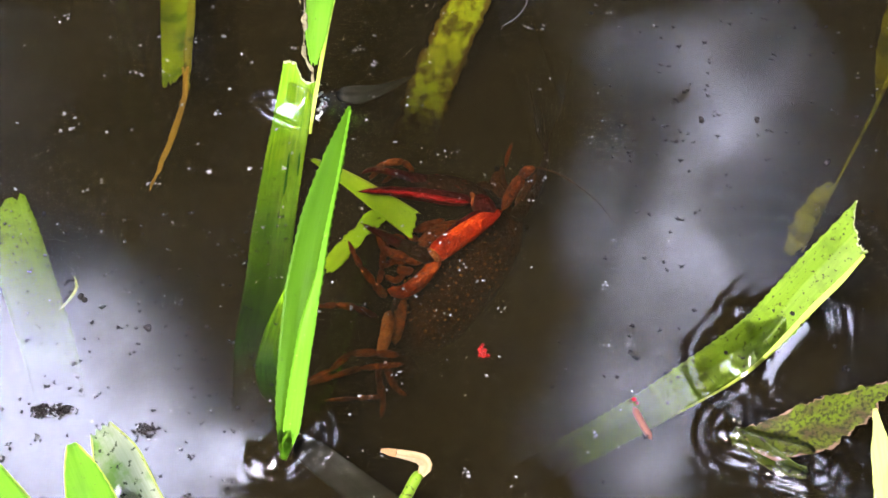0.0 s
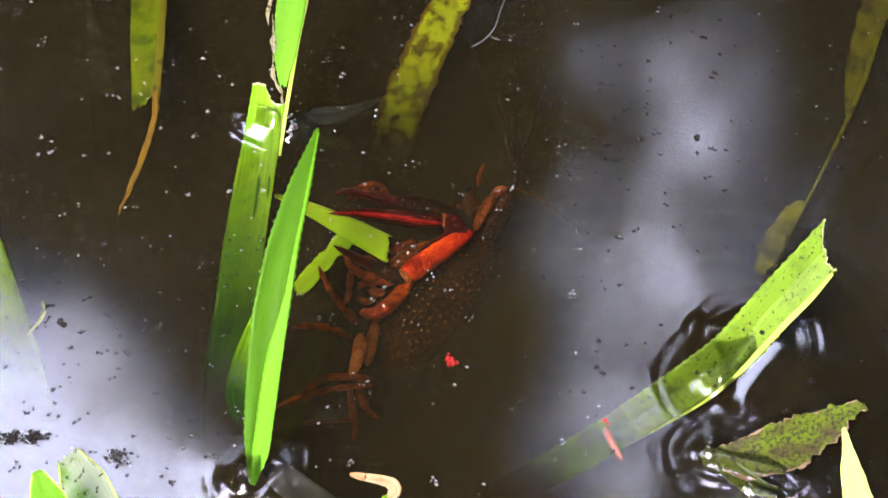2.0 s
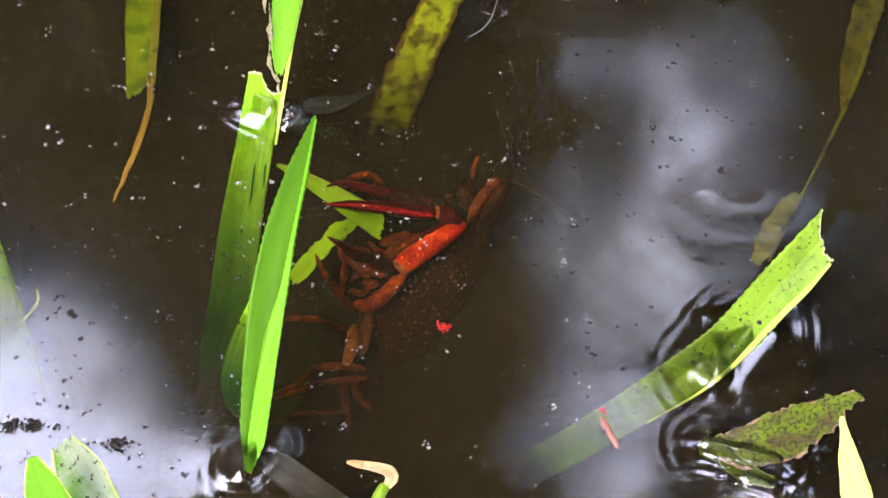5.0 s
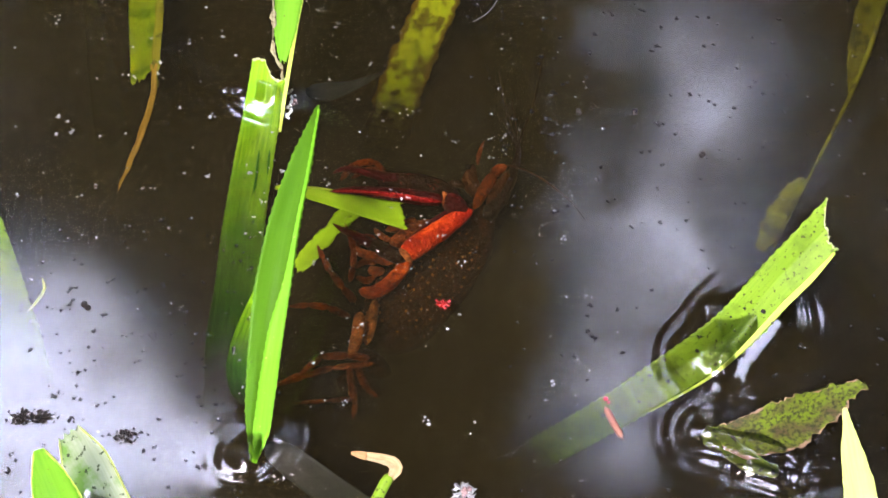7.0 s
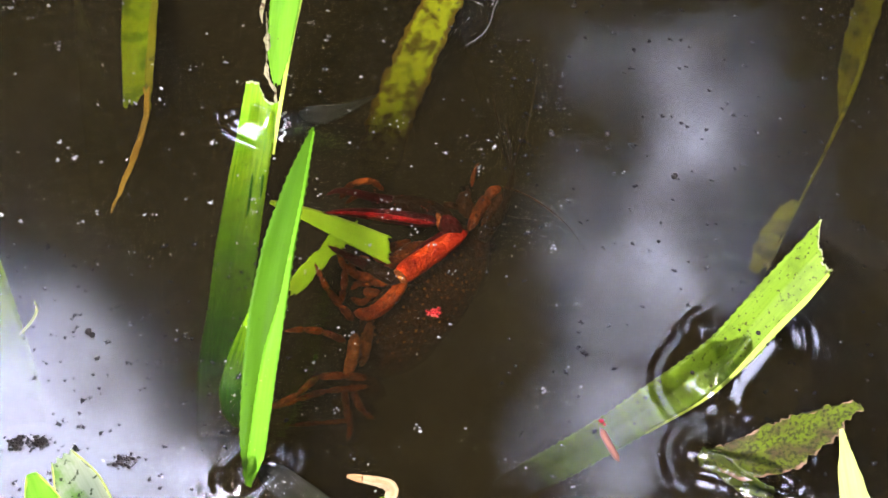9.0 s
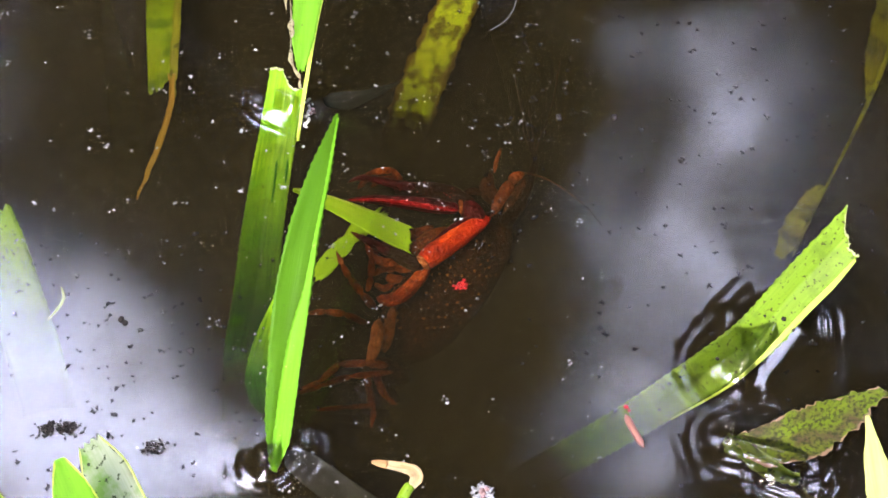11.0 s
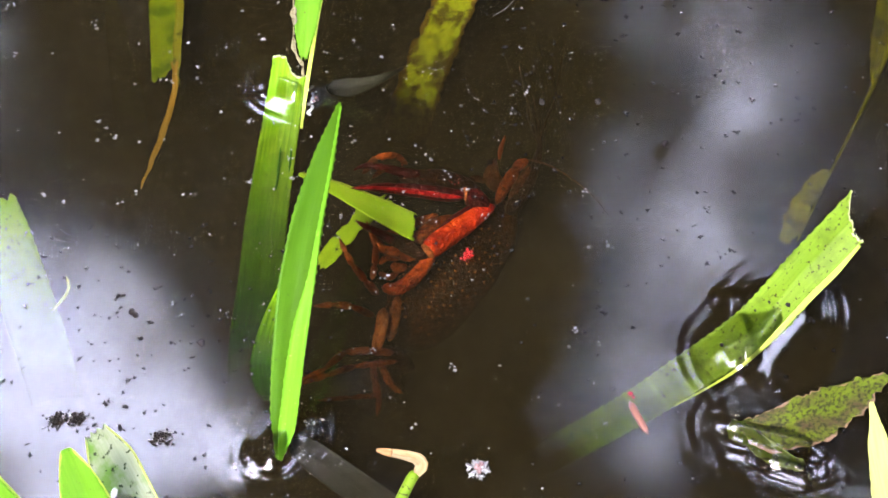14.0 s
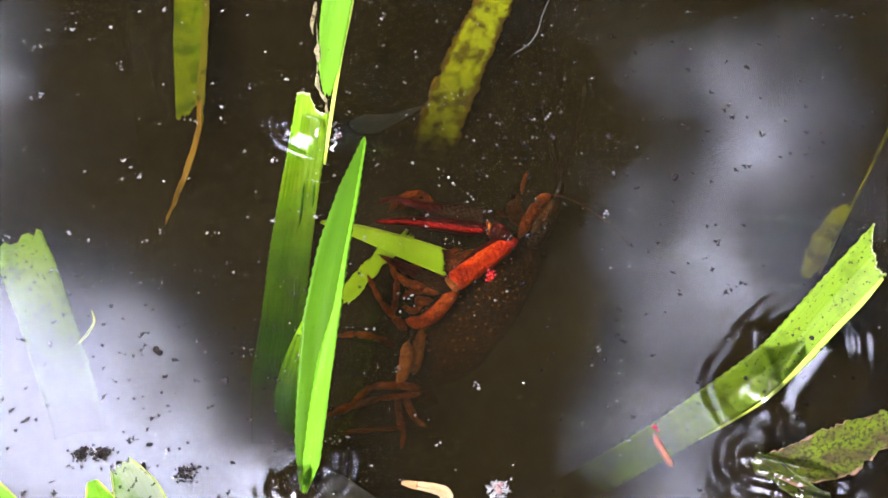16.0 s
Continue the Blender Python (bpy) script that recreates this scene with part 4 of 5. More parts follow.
    # mouthparts
    for pts, r in (([(-0.0277, 0.0077, -0.0190), (-0.0233, 0.0096, -0.0180), (-0.0200, 0.0088, -0.0180)], 0.0018), ([(-0.0312, 0.0142, -0.0200), (-0.0278, 0.0102, -0.0200), (-0.0266, 0.0048, -0.0210)], 0.0014), ([(-0.0198, -0.0059, -0.0210), (-0.0236, -0.0079, -0.0210), (-0.0274, -0.0053, -0.0220)], 0.0016), ([(-0.0136, 0.0102, -0.0220), (-0.0181, 0.0128, -0.0220), (-0.0212, 0.0165, -0.0220)], 0.0015), ([(-0.0275, -0.0015, -0.0220), (-0.0248, 0.0011, -0.0220), (-0.0200, -0.0003, -0.0210)], 0.0015), ([(-0.0224, -0.0027, -0.0200), (-0.0198, -0.0052, -0.0190), (-0.0166, -0.0042, -0.0190)], 0.0024), ([(-0.0248, 0.0042, -0.0200), (-0.0177, -0.0001, -0.0190), (-0.0134, -0.0011, -0.0190)], 0.0022),
                   ([(-0.0171, 0.0168, -0.0240), (-0.0116, 0.0189, -0.0240), (-0.0050, 0.0228, -0.0250)], 0.0024)):
        part("mouthpart", tube("mouthpart", pts, [r * 0.5, r * 0.85, r * 0.45], RUST_SHELL, lumps=0.55, ends=0.3), ob)
    # head
    for pts, rr, mat in (([(0.0178, 0.0255, -0.0220), (0.0215, 0.0327, -0.0205), (0.0250, 0.0384, -0.0200), (0.0266, 0.0406, -0.0200)], [0.0014, 0.0025, 0.0025, 0.0014], RUST_SHELL),
                         ([(0.0250, 0.0390, -0.0200), (0.0277, 0.0421, -0.0190), (0.0312, 0.0438, -0.0190)], [0.0016, 0.0022, 0.0012], RUST_SHELL),
                         ([(0.0195, 0.0452, -0.0200), (0.0205, 0.0511, -0.0200), (0.0225, 0.0572, -0.0200)], [0.0006, 0.0010, 0.0004], RUST_SHELL),
                         ([(0.0230, 0.0268, -0.0230), (0.0276, 0.0348, -0.0220), (0.0317, 0.0430, -0.0210)], [0.0016, 0.0024, 0.0014], BROWN_SHELL),
                         ([(0.0193, 0.0330, -0.0240), (0.0165, 0.0408, -0.0240), (0.0182, 0.0477, -0.0230)], [0.003, 0.0034, 0.0012], BROWN_SHELL),
                         ([(0.0067, 0.0355, -0.0220), (0.0103, 0.0377, -0.0220), (0.0144, 0.0360, -0.0220)], [0.0010, 0.0016, 0.0010], BROWN_SHELL)):
        part("head_plate", tube("head_plate", pts, rr, mat, lumps=0.25, ends=0.35), ob)
    part("rostrum", tube("rostrum", [(0.0218, 0.0220, -0.0240), (0.0299, 0.0336, -0.0230), (0.0356, 0.0497, -0.0220), (0.0364, 0.0576, -0.0210)], [0.0030, 0.0026, 0.0014, 0.0004], OLIVE_SHELL, lumps=0.3), ob, "dark pointed snout")
    for p in ((0.0270, 0.0167, -0.0210), (0.0159, 0.0448, -0.0210)):
        part("eye", pebbles("eye", [(p, 0.0019)], BLACK_EYE, rng, 0.9), ob, "black stalked eye")
    for pts in ([(0.0357, 0.0533, -0.0210), (0.0341, 0.0619, -0.0190), (0.0308, 0.0774, -0.0160), (0.0290, 0.0894, -0.0140)], [(0.0360, 0.0547, -0.0210), (0.0356, 0.0648, -0.0190), (0.0341, 0.0761, -0.0170)], [(0.0363, 0.0556, -0.0210), (0.0388, 0.0628, -0.0190), (0.0434, 0.0751, -0.0170), (0.0483, 0.0987, -0.0140)],
                [(0.0357, 0.0533, -0.0210), (0.0323, 0.0628, -0.0190), (0.0316, 0.0722, -0.0170)]):
        part("feeler", tube("feeler", pts, [0.00034, 0.00026, 0.0002, 0.00015][:len(pts)], OLIVE_SHELL, sides=6), ob, "short dark feeler")
    part("antenna", tube("antenna", [(0.0312, 0.0444, -0.0190), (0.0377, 0.0406, -0.0170), (0.0452, 0.0348, -0.0160), (0.0547, 0.0250, -0.0160), (0.0609, 0.0164, -0.0180)], [0.0004, 0.00028, 0.0002, 0.00017, 0.00013], BROWN_SHELL, sides=6), ob, "long thin red-brown antenna")
    # walking legs, each jointed
    legs = (
        ([(-0.0416, 0.0064, -0.0170), (-0.0392, 0.0005, -0.0170), (-0.0364, -0.0047, -0.0180), (-0.0316, -0.0105, -0.0200), (-0.0274, -0.0129, -0.0260)], [0.00066, 0.00131, 0.00156, 0.00180, 0.002]),
        ([(-0.0327, 0.0141, -0.0160), (-0.0289, 0.0037, -0.0160), (-0.0292, -0.0040, -0.0180), (-0.0304, -0.0090, -0.0200)], [0.00066, 0.00148, 0.00164, 0.00131]),
        ([(-0.0514, -0.0205, -0.0190), (-0.0447, -0.0198, -0.0190), (-0.0376, -0.0202, -0.0200), (-0.0300, -0.0203, -0.0270)], [0.00082, 0.00148, 0.00172, 0.00148]),
        ([(-0.0587, -0.0482, -0.0300), (-0.0464, -0.0447, -0.0250), (-0.0390, -0.0391, -0.0220), (-0.0295, -0.0387, -0.0220), (-0.0218, -0.0377, -0.0260)], [0.00082, 0.00131, 0.00164, 0.00180, 0.00164]),
        ([(-0.0550, -0.0472, -0.0300), (-0.0461, -0.0453, -0.0270), (-0.0357, -0.0429, -0.0250), (-0.0210, -0.0397, -0.0280)], [0.00082, 0.00148, 0.00148, 0.00131]),
        ([(-0.0493, -0.0532, -0.0320), (-0.0379, -0.0523, -0.0320), (-0.0274, -0.0496, -0.0360)], [0.00066, 0.00115, 0.00115]),
        ([(-0.0343, 0.0431, -0.0260), (-0.0291, 0.0496, -0.0240), (-0.0210, 0.0499, -0.0230), (-0.0168, 0.0458, -0.0240)], [0.00131, 0.00180, 0.00180, 0.00131]),
        ([(-0.0306, 0.0425, -0.0260), (-0.0251, 0.0458, -0.0240), (-0.0187, 0.0450, -0.0240)], [0.00098, 0.00148, 0.00082]),
    )
    made = []
    for pts, rr in legs:
        leg = None
        for k in range(len(pts) - 1):
            a, b = Vector(pts[k]), Vector(pts[k + 1])
            line = [a - (b - a) * 0.05, a.lerp(b, 0.28), a.lerp(b, 0.72), b + (b - a) * 0.06]
            wide = [rr[k] * 0.50, rr[k] * 0.66 + rr[k + 1] * 0.1, rr[k + 1] * 0.86, rr[k + 1] * 0.50]
            if leg is None:
                leg = part("walking_leg", tube("walking_leg", line, wide, RUST_SHELL, lumps=0.5, ends=0.35), ob, "rust-brown jointed leg")
                made.append(leg)
            else:
                part("leg_segment", tube("leg_segment", line, wide, RUST_SHELL, lumps=0.5, ends=0.35), leg)
    for pts, rr in (([(-0.0255, -0.0202, -0.0230), (-0.0257, -0.0263, -0.0220), (-0.0272, -0.0341, -0.0230), (-0.0297, -0.0378, -0.0250)], [0.0012, 0.0026, 0.0021, 0.0012]), ([(-0.0200, -0.0117, -0.0280), (-0.0218, -0.0223, -0.0270), (-0.0233, -0.0314, -0.0280)], [0.0012, 0.0024, 0.0016])):
        part("leg_base", tube("leg_base", pts, rr, TAN_SHELL, lumps=0.45, ends=0.25), ob, "pale rust leg base")
    for pts in ([(-0.0271, -0.0358, -0.0340), (-0.0249, -0.0430, -0.0330), (-0.0219, -0.0481, -0.0330), (-0.0185, -0.0500, -0.0340)], [(-0.0299, -0.0366, -0.0360), (-0.0288, -0.0447, -0.0350), (-0.0273, -0.0519, -0.0360), (-0.0281, -0.0572, -0.0380)]):
        part("swimmeret", tube("swimmeret", pts, [0.0012, 0.0015, 0.0012, 0.0006], RUST_SHELL, joints=0.3, ends=0.3), ob)
    return ob, made, fore, claw


crayfish_ob, crayfish_legs, crayfish_forearm, crayfish_claw = crayfish()

# the two strips of leaf on which it feeds
strip = thing("leaf_strip", "bright lime cut strip of leaf held in the claw", "leaf strip")
part("blade", blade("blade", [(-0.027, 0, 0), (-0.012, 0.0006, 0), (0.006, 0, 0), (0.025, -0.001, 0)], [0.0012, 0.0056, 0.0088, 0.0108], LIME, face=(0, 0, 1), fold=0.15, ragged=(0, 0.0008), skew=(0, 0.003), seed=40), strip)
part("margin", tube("margin", [(-0.027, 0.0006, 0.0004), (-0.012, 0.0033, 0.0004), (0.006, 0.0044, 0.0004), (0.024, 0.0044, 0.0004)], [0.0004] * 4, MARGIN, sides=5), strip, "paler yellow edge")
simple_leaf("leaf_strip", "ragged yellow-green strip of leaf beside the standing blade", "", [(-0.0500, -0.0053, -0.0170), (-0.0446, 0.0018, -0.0170), (-0.0371, 0.0122, -0.0170), (-0.0302, 0.0202, -0.0180), (-0.0245, 0.0260, -0.0190)],
            [0.0066, 0.0072, 0.0064, 0.0070, 0.0048], LIME, category="leaf strip", face=(0, -0.2, 1), ragged=(0.003, 0.002), wander=0.0016, fold=0.1, seed=41)

# ---- floating bits ----
def star(place, size, rng, verts, faces, arms):
    """A fleck of fluff: thin arms of uneven length that meet in a core and lie on the water."""
    turn = rng.uniform(0, 6.3)
    c = Vector(place)
    for k in range(arms):
        a = turn + 2 * math.pi * k / arms + rng.uniform(-0.5, 0.5)
        reach, half = size * rng.uniform(0.7, 1.3), size * rng.uniform(0.19, 0.28)
        way, side = Vector((math.cos(a), math.sin(a), 0)), Vector((-math.sin(a), math.cos(a), 0))
        b = len(verts)
        tip = c + way * reach + side * reach * rng.uniform(-0.2, 0.2) + Vector((0, 0, size * 0.1))
        verts += [c + side * half + Vector((0, 0, 0.00012)), c - side * half + Vector((0, 0, 0.00012)), tip, c + way * size * 0.12 + Vector((0, 0, size * 0.22))]
        faces += [(b, b + 2, b + 3), (b + 2, b + 1, b + 3), (b, b + 1, b + 2), (b, b + 3, b + 1)]


def raft(name, label, box, count, seed, dark_share, mat, big=1.0, share=0.5, dimples=()):
    """Loose flecks over a stretch of water, drifting together."""
    rng = random.Random(seed)
    x0, y0, x1, y1 = box
    ob = thing(name, label, "floating flecks")
    tagged(ob, kind="stuff")
    verts, faces, beads, dark = [], [], [], []
    for _ in range(count):
        p = Vector((rng.uniform(x0, x1), rng.uniform(y0, y1), 0.0003))
        kind = rng.random()
        if kind < share:
            beads.append((p, rng.choice((0.00009, 0.00011, 0.00013, 0.00016, 0.0002, 0.00028))))
        elif kind < share + dark_share:
            for _ in range(rng.randrange(1, 4)):
                dark.append((p + Vector((rng.gauss(0, 1), rng.gauss(0, 1), 0)) * 0.0005, rng.uniform(0.00016, 0.0003)))
            star(p, big * rng.uniform(0.0006, 0.0013), rng, verts, faces, rng.randrange(5, 8))
            beads.append((p + Vector((0, 0, 0.0003)), rng.uniform(0.00012, 0.0002)))
        else:
            for _ in range(rng.choice((1, 1, 1, 1, 2, 4))):
                star(p, big * rng.uniform(0.0004, 0.0012), rng, verts, faces, rng.randrange(5, 9))
                if rng.random() < 0.6:
                    beads.append((p + Vector((rng.uniform(-0.0002, 0.0002), 0, 0.0003)), rng.uniform(0.0001, 0.00018)))
                p = p + Vector((rng.gauss(0, 1), rng.gauss(0, 0.6), 0)) * 0.0016
    part("fluff", mesh_of("fluff", verts, faces, mat, smooth=False), ob, kind="stuff")
    part("grains", pebbles("grains", beads, FLECK, rng), ob, kind="stuff")
    # three dark beads stand in for the dark of each dimple in the water
    dark += [(Vector(p) + Vector((rng.gauss(0, 0.0006), rng.gauss(0, 0.0006), 0)), 0.0014) for p in dimples for _ in range(3)]
    part("grains_and_dimples", pebbles("grains_and_dimples", dark, DARK_BITS, rng), ob, kind="stuff")
    return ob


raft_left = raft("floating_flecks", "pale fluff flecks, dark grains and dark dimple beads drifting on the water", (-0.20, -0.12, -0.06, 0.01), 300, 11, 0.35, DARK_FLUFF_DIMPLES, 0.95, 0.25, dimples=((-0.1315, -0.0283, 0.0003), (-0.1057, -0.0405, 0.0003)))
raft_centre = raft("floating_flecks", "tiny pale flecks and grains drifting over the crayfish", (-0.07, -0.16, 0.06, 0.17), 380, 12, 0.02, PALE_FLUFF, 0.65, 0.66)
raft_far = raft("floating_flecks", "pale fluff flecks drifting over the dark water", (-0.22, 0.0, -0.05, 0.19), 215, 15, 0.05, PALE_FLUFF, 0.8, 0.6)
raft_right = raft("floating_flecks", "pale and dark flecks drifting on the mirrored sky", (0.05, -0.02, 0.28, 0.19), 360, 13, 0.5, DARK_FLUFF_DIMPLES, 1.05, 0.25, dimples=((0.1173, 0.0533, 0.0003), (0.1410, 0.0331, 0.0003), (0.0957, 0.0532, 0.0003)))
raft_low = raft("floating_flecks", "sparse flecks drifting beside the floating leaf", (0.03, -0.13, 0.26, -0.03), 150, 14, 0.5, DARK_FLUFF_DIMPLES, 1.2, 0.25)


def flecks(count, box, seed, mat, label, big=1.0):
    """Larger fluff flecks, each a thing of its own."""
    rng = random.Random(seed)
    x0, y0, x1, y1 = box
    made = []
    for _ in range(count):
        verts, faces = [], []
        size = big * rng.uniform(0.0009, 0.0016)
        star(Vector((0, 0, 0.0002)), size, rng, verts, faces, rng.randrange(5, 9))
        if rng.random() < 0.4:
            star(Vector((size * 0.9, size * rng.uniform(-0.5, 0.5), 0.0002)), size * 0.7, rng, verts, faces, 5)
        ob = new("fluff_fleck", mesh_of("fluff_fleck", verts, faces, mat, smooth=False))
        tagged(ob, label, "fleck", "larger floating flecks")
        part("bright_core", pebbles("bright_core", [(Vector((rng.gauss(0, 0.0003), rng.gauss(0, 0.0003), 0.0005)), rng.uniform(0.0002, 0.00034)) for _ in range(rng.randrange(1, 3))], FLECK, rng), ob, "white shiny core")
        at = (rng.uniform(x0, x1), rng.uniform(y0, y1))
        ob.location = (at[0], at[1], 0)
        made.append((ob, at))
    return made


flecks_far = flecks(18, (-0.19, 0.01, -0.06, 0.14), 54, PALE_FLUFF, "pale star-shaped fluff fleck afloat over dark water", 0.9)
flecks_left = flecks(56, (-0.18, -0.11, -0.06, 0.01), 51, DARK_FLUFF_DIMPLES, "star-shaped fleck afloat, black arms painting its dark water dimples")
flecks_centre = flecks(24, (-0.07, -0.14, 0.04, 0.12), 52, PALE_FLUFF, "pale star-shaped fluff fleck afloat over dark water", 0.6)
flecks_right = flecks(56, (0.05, -0.01, 0.26, 0.15), 53, DARK_FLUFF_DIMPLES, "star-shaped fleck afloat, black arms painting its dark water dimples", 1.1)


def clump(places, label, seed):
    rng = random.Random(seed)
    ob = thing("debris_clump", label, "debris", "debris clumps", at=places)
    verts, faces = [], []
    beads = [(Vector((rng.gauss(0, 0.0016), rng.gauss(0, 0.0011), 0.0004 + rng.random() * 0.0008)), rng.uniform(0.0003, 0.0008)) for _ in range(34)]
    for _ in range(22):
        star(Vector((rng.gauss(0, 0.0024), rng.gauss(0, 0.0014), 0.0003)), 0.0007, rng, verts, faces, 5)
    part("grit", pebbles("grit", beads, DARK_BITS, rng), ob, kind="stuff")
    part("fluff", mesh_of("fluff", verts, faces, DARK_FLUFF_DIMPLES, smooth=False), ob, kind="stuff")
    return ob


clumps = [(clump((-0.1398, -0.0726, -0.0000), "small clump of dark debris afloat", 21), (-0.1398, -0.0726, -0.0000)), (clump((-0.1325, -0.0726, 0.0000), "small clump of dark debris afloat", 22), (-0.1325, -0.0726, 0.0000)),
          (clump((-0.1034, -0.0800, 0.0000), "loose clump of grey debris afloat", 23), (-0.1034, -0.0800, 0.0000))]

seed_ob = thing("red_seed", "small wrinkled red seed afloat above the crayfish", "seed")
part("husk", pebbles("husk", [(Vector((random.gauss(0, 0.0008), random.gauss(0, 0.0010), random.uniform(0.0004, 0.0012))), random.uniform(0.0005, 0.0009)) for _ in range(34)], RED_SEED, random.Random(2), 0.8), seed_ob)

tuft = thing("seed_tuft", "pinkish star-shaped seed tuft afloat", "seed tuft")
tv, tf = [], []
star(Vector((0, 0, 0.0002)), 0.0036, random.Random(31), tv, tf, 9)
for _k in range(6):
    _a = 1.05 * _k + 0.4
    star(Vector((0.0031 * math.cos(_a), 0.0026 * math.sin(_a), 0.0002)), 0.0017, random.Random(32 + _k), tv, tf, 7)
part("bristles", mesh_of("bristles", tv, tf, PALE_FLUFF, smooth=False), tuft, "fine whitish bristles")
part("core", pebbles("core", [(Vector((random.gauss(0, 0.0007), random.gauss(0, 0.0006), 0.0008)), 0.0011) for _ in range(7)], PINK, random.Random(4), 0.8), tuft)

twig = thing("twig", "short reddish-brown twig afloat over the blade", "twig")
part("bark", tube("bark", [(0.0594, -0.0703, -0.0006), (0.0619, -0.0766, -0.0006), (0.0648, -0.0828, -0.0008)], [0.0012, 0.0013, 0.0011], TWIG, sides=9, lumps=0.15), twig)
part("bud", pebbles("bud", [((0.0598, -0.0684, 0.0006), 0.0011), ((0.0608, -0.0697, 0.0006), 0.0007)], RED_SEED, random.Random(6)), twig)

root = thing("white_root", "thin white root hanging just under the water", "root")
part("thread", tube("thread", [(-0.1463, -0.0250, -0.0140), (-0.1416, -0.0221, -0.0100), (-0.1394, -0.0185, -0.0080), (-0.1409, -0.0143, -0.0070)], [0.0003, 0.0005, 0.0005, 0.0003], CREAM, sides=6), root)
hair = thing("spider_thread", "fine grey thread lying on the water", "thread")
part("thread", tube("thread", [(0.0178, 0.1020, 0.0005), (0.0243, 0.1071, 0.0005), (0.0285, 0.1141, 0.0005), (0.0311, 0.1239, 0.0005), (0.0359, 0.1373, 0.0005)], [0.0001] * 5, PALE_FLUFF, sides=5), hair)
pad = thing("pink_scale", "small pinkish bud scale beside the bitten blade", "bud scale")
part("scale", pebbles("scale", [((-0.0519, 0.0609, 0.0010), 0.0012), ((-0.0527, 0.0592, 0.0010), 0.0010), ((-0.0512, 0.0595, 0.0010), 0.0006)], PINK, random.Random(8)), pad)
_r = random.Random(19)
# white beads painted in for the sky mirrored on the raised water here
part("white_glint", pebbles("white_glint", [(Vector((-0.0532, 0.0666, 0.0008)).lerp(Vector((-0.0544, 0.0525, 0.0008)), k / 16) + Vector((_r.gauss(0, 0.0006), 0, 0)), _r.uniform(0.0005, 0.0011)) for k in range(17)], FLECK, _r, 0.4), pad, "bluish white beads painting the sky's glint on the water")


def ripple_train(label, radii, half_turn):
    """Concentric crests of one ripple, bent round a point behind it; a half turn of 180 makes rings."""
    ob = thing("ripple", label, "ripple", "passing ripples")
    for r, high in radii:
        verts, faces = [], []
        steps, across = 44, 12
        for i in range(steps + 1):
            u = i / steps * 2 - 1
            a = -math.pi / 2 + radians(half_turn) * u
            fade = max(0.0, math.cos(u * math.pi / 2)) ** 0.7 if half_turn < 180 else 1.0
            for k in range(across + 1):
                v = k / across * 2 - 1
                d = r + v * 0.0040
                verts.append((d * math.cos(a), d * math.sin(a), 0.00005 + high * fade * (0.5 + 0.5 * math.cos(math.pi * v))))
        for i in range(steps):
            for k in range(across):
                b = i * (across + 1) + k
                faces.append((b, b + across + 1, b + across + 2, b + 1))
        part("crest", mesh_of("crest", verts, faces, RIPPLE), ob)
    return ob


ripples = [ripple_train("set of curved ripples spreading over the still water", [(0.016, 0.00011), (0.030, 0.00012), (0.043, 0.0001), (0.056, 0.00008), (0.070, 0.00006), (0.083, 0.00005)], 70),
           ripple_train("set of curved ripples spreading over the still water", [(0.024, 0.00011), (0.037, 0.00012), (0.050, 0.0001), (0.063, 0.00008), (0.078, 0.00006)], 74),
           ripple_train("ring of ripples spreading from the bitten-off blade", [(0.031, 0.00020), (0.041, 0.00018), (0.051, 0.00015), (0.061, 0.00012)], 180)]


# ---- what moves ----
def full(rows, ends=(0.0, 16.0)):
    """Rows of seconds and values, held from the clip's start to its end."""
    rows = list(rows)
    if rows[0][0] > ends[0]:
        rows.insert(0, (ends[0],) + tuple(rows[0][1:]))
    if rows[-1][0] < ends[1]:
        rows.append((ends[1],) + tuple(rows[-1][1:]))
    return rows


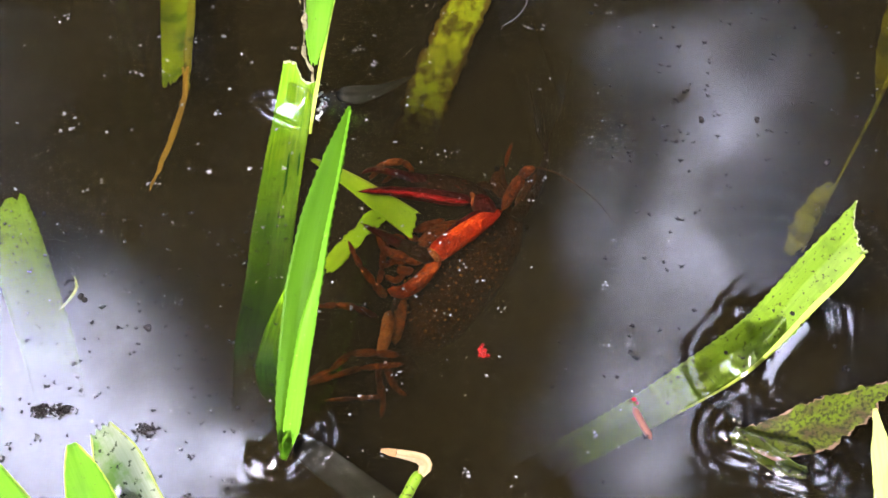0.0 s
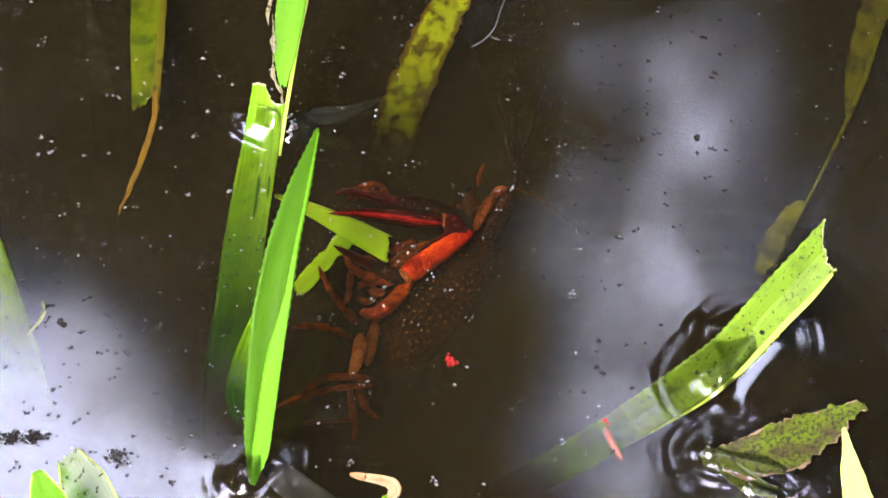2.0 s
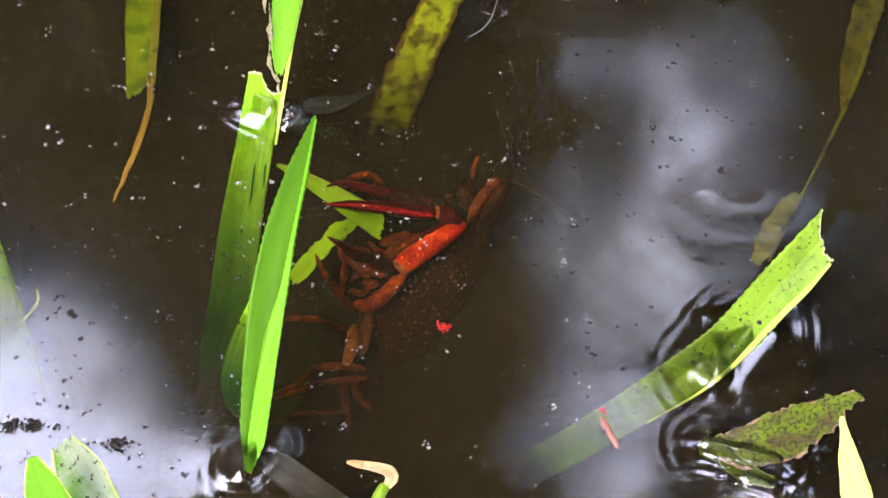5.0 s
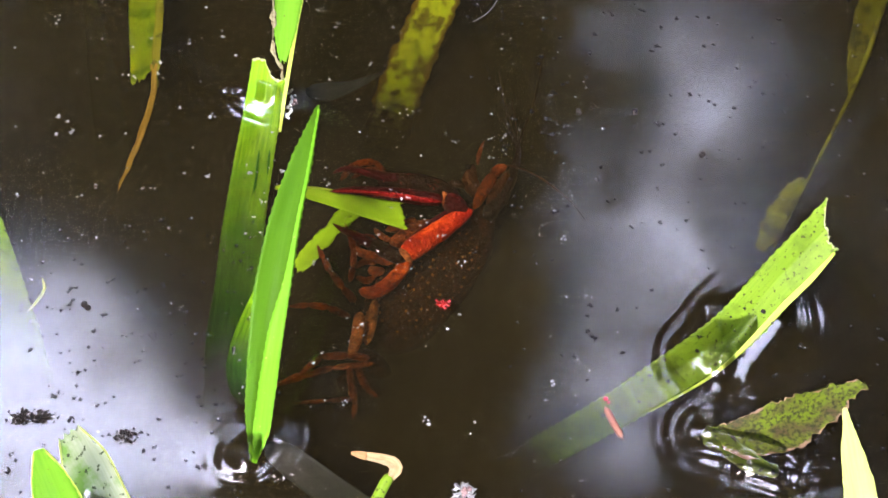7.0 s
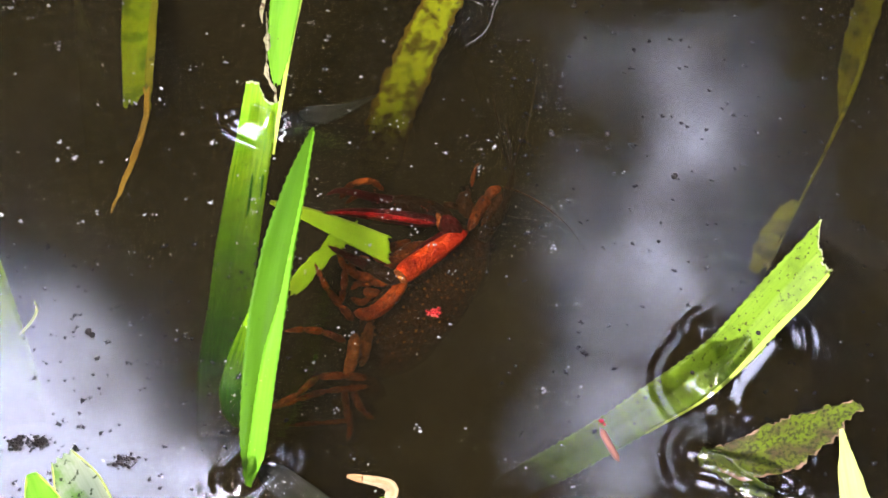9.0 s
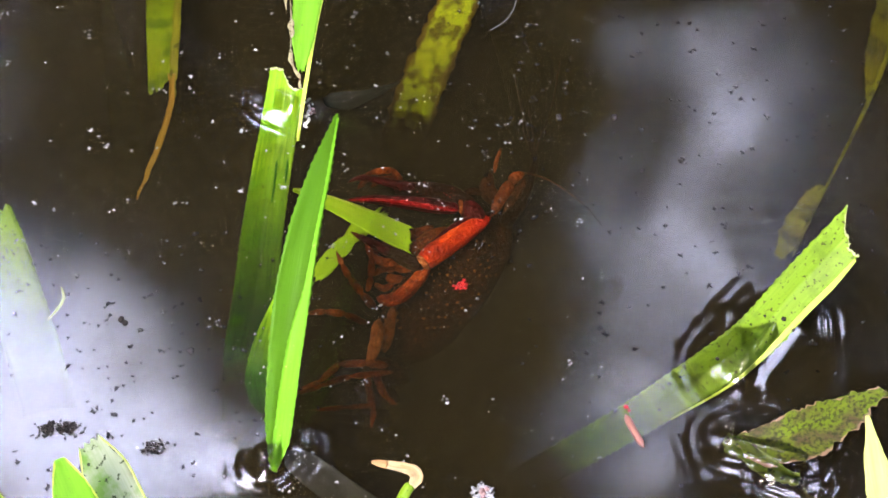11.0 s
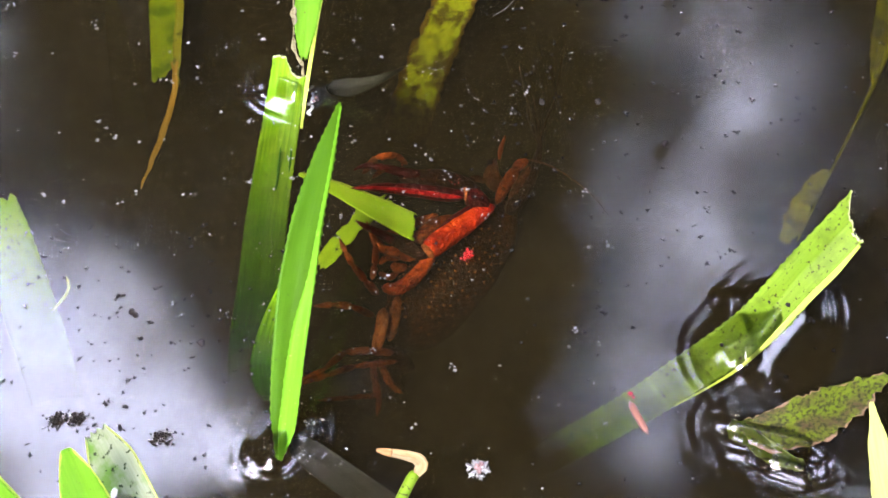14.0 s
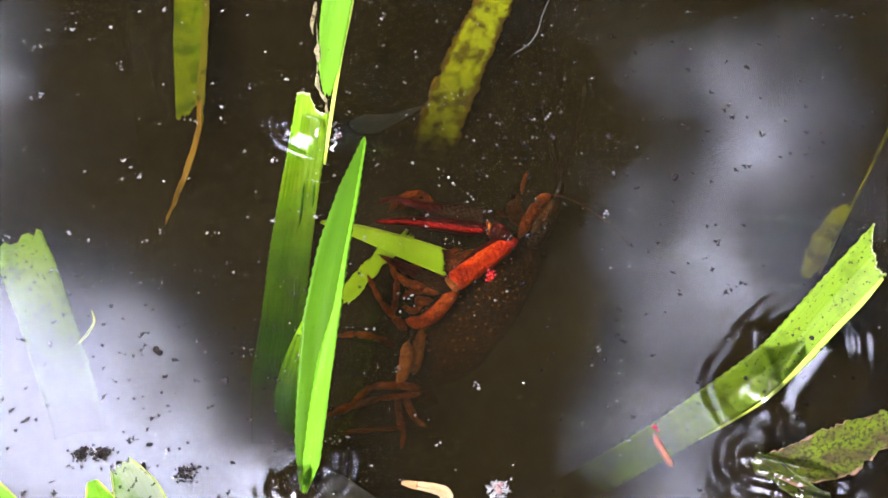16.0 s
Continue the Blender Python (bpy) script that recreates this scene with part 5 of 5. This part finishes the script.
def motions():
    walk(strip, [(t, pose(x, y, -0.015, 4, 0, a)) for t, x, y, a in full(
        [(0, -0.0360, 0.0293, -36.5), (1.5, -0.0340, 0.0349, -39.2), (2, -0.0366, 0.0255, -29.0), (2.5, -0.0366, 0.0282, -34.4),
         (3, -0.0249, 0.0414, -52.8), (3.3, -0.0220, 0.0466, -57.2), (3.5, -0.0227, 0.0471, -63.7), (3.7, -0.0287, 0.0447, -57.3),
         (4, -0.0339, 0.0364, -43.2), (4.5, -0.0362, 0.0344, -37.8), (7, -0.0335, 0.0241, -14.5), (7.5, -0.0331, 0.0236, -16.4),
         (8, -0.0341, 0.0198, -9.1), (8.5, -0.0344, 0.0220, -19.6), (9, -0.0349, 0.0232, -25.2), (11.5, -0.0358, 0.0217, -28.3),
         (12, -0.0315, 0.0311, -43.9), (12.5, -0.0339, 0.0320, -40.7), (13, -0.0341, 0.0242, -30.0), (13.5, -0.0364, 0.0229, -29.9),
         (14, -0.0355, 0.0228, -28.8), (14.5, -0.0343, 0.0242, -29.0), (15, -0.0308, 0.0351, -45.7), (16, -0.0342, 0.0199, -21.3)])])
    walk(seed_ob, [(t, pose(x, y, 0, 0, 0, 9 * t)) for t, x, y in full([(0, 0.0087, -0.0502), (1.5, 0.0081, -0.0466), (3.5, 0.0072, -0.0401), (7, 0.0051, -0.0311), (9, 0.0038, -0.0255), (12.5, 0.0057, -0.0163), (14.5, 0.0059, -0.0112), (16, 0.0060, -0.0068)])])
    tuft_rows = [(7, 0.0115, -0.1015), (11.5, 0.0105, -0.0982), (12.5, 0.0089, -0.0963), (14.5, 0.0077, -0.0940), (16, 0.0065, -0.0903)]
    t0, x0, y0 = tuft_rows[0]
    walk(tuft, [(0.0, pose(x0 + 0.004, y0 - 0.035, 0)), (3.5, pose(x0 + 0.003, y0 - 0.018, 0))] + [(t, pose(x, y, 0, 0, 0, 3 * (t - t0))) for t, x, y in tuft_rows])
    left_rows = full([(0.0, -0.003, 0.0)] + [(1.5, 0.0000, 0.0000), (3.5, 0.0047, -0.0010), (7, 0.0099, -0.0024), (9, 0.0141, -0.0041), (12.5, 0.0176, -0.0053), (14.5, 0.0187, -0.0064), (16, 0.0185, -0.0077)])
    walk(raft_far, [(t, pose(x * 0.8, y, 0)) for t, x, y in left_rows])
    walk(raft_left, [(t, pose(x, y, 0)) for t, x, y in left_rows])
    centre_rows = [(0, 0.0036, -0.0190), (1.5, 0.0030, -0.0154), (3.5, 0.0021, -0.0089), (7, 0.0000, 0.0000), (9, -0.0013, 0.0057), (12.5, 0.0006, 0.0148), (14.5, 0.0008, 0.0200), (16, 0.0009, 0.0244)]
    right_rows = [(t, 0.0 - 0.0062 * t + 0.00014 * t * t, 0.0003 * t) for t in (0.0, 4.0, 8.0, 12.0, 16.0)]
    for group, rows in ((flecks_left, left_rows), (flecks_far, left_rows), (flecks_centre, centre_rows), (flecks_right, right_rows)):
        for k, (ob, at) in enumerate(group):
            walk(ob, [(t, pose(at[0] + x * (0.85 + 0.03 * (k % 8)), at[1] + y * (0.85 + 0.04 * (k % 6)), 0, 0, 0, (k % 5 - 2) * 2 * t)) for t, x, y in rows])
    for ob, at in clumps:
        walk(ob, [(t, pose(at[0] + x * 0.35, at[1] + y * 0.35, 0, 0, 0, t)) for t, x, y in left_rows])
    walk(raft_centre, [(t, pose(x, y, 0)) for t, x, y in centre_rows])
    walk(raft_right, [(t, pose(x, y, 0)) for t, x, y in right_rows])
    walk(raft_low, [(t, pose(-0.0006 * t, 0.0011 * t, 0)) for t in (0.0, 8.0, 16.0)])
    start = (0.1297, 0.1292, 0.0000)
    walk(ripples[0], [(t, pose(start[0] + x, start[1] + y, 0.0002)) for t, x, y in (
        (0.0, 0.02, 0.17), (3.9, 0.02, 0.17), (4.2, 0.015, 0.10), (4.6, 0, 0), (5.0, -0.01, -0.10), (5.6, -0.03, -0.26), (6.2, -0.05, -0.45), (16.0, -0.05, -0.45))])
    start = (0.1260, 0.1320, 0.0000)
    walk(ripples[1], [(t, pose(start[0] + x, start[1] + y, 0.0002, 0, 0, a)) for t, x, y, a in (
        (0.0, 0.09, 0.18, 0), (6.9, 0.09, 0.18, 0), (7.2, 0.05, 0.09, 0), (7.55, 0, 0, 0), (7.8, -0.10, -0.06, -20), (8.05, -0.20, -0.125, -45), (8.4, -0.36, -0.26, -45), (8.8, -0.5, -0.4, -45), (16.0, -0.5, -0.4, -45))])
    centre = (0.1090, -0.0440)
    walk(ripples[2], [(t, pose(centre[0], centre[1], z)) for t, z in ((0.0, -0.0012), (12.0, -0.0012), (12.35, 0.0001), (12.6, 0.0002), (12.95, -0.0012), (16.0, -0.0012))])
    # the canopy turns slowly, which shifts the mirrored sky gaps
    walk(canopy, [(t, pose(0, 0, 0, 0, 0, a)) for t, a in ((0.0, -0.4), (2.0, 0.3), (4.0, 0.0), (7.0, -0.7), (9.0, -1.0), (11.4, -1.9), (13.0, -2.1), (14.5, -2.1), (16.0, -2.1))])
    # the crayfish breathes and picks at the strip
    beats = [k * 0.8 for k in range(21)]
    walk(crayfish_ob, [(t, pose(0.0004 * math.sin(t * 0.9), 0.0005 * math.sin(t * 0.7 + 1), 0.0003 * math.sin(t * 0.5))) for t in beats])
    for k, leg in enumerate(crayfish_legs):
        size = 0.0009 if k in (0, 1, 2, 6, 7) else 0.0004
        walk(leg, [(t, pose(size * math.sin(t * 1.7 + k * 1.9), size * math.cos(t * 1.3 + k * 2.3), 0)) for t in beats])
    walk(crayfish_claw, [(t, pose(0.0003 * math.sin(t * 1.1), 0.0003 * math.cos(t * 0.8), 0)) for t in beats])


motions()
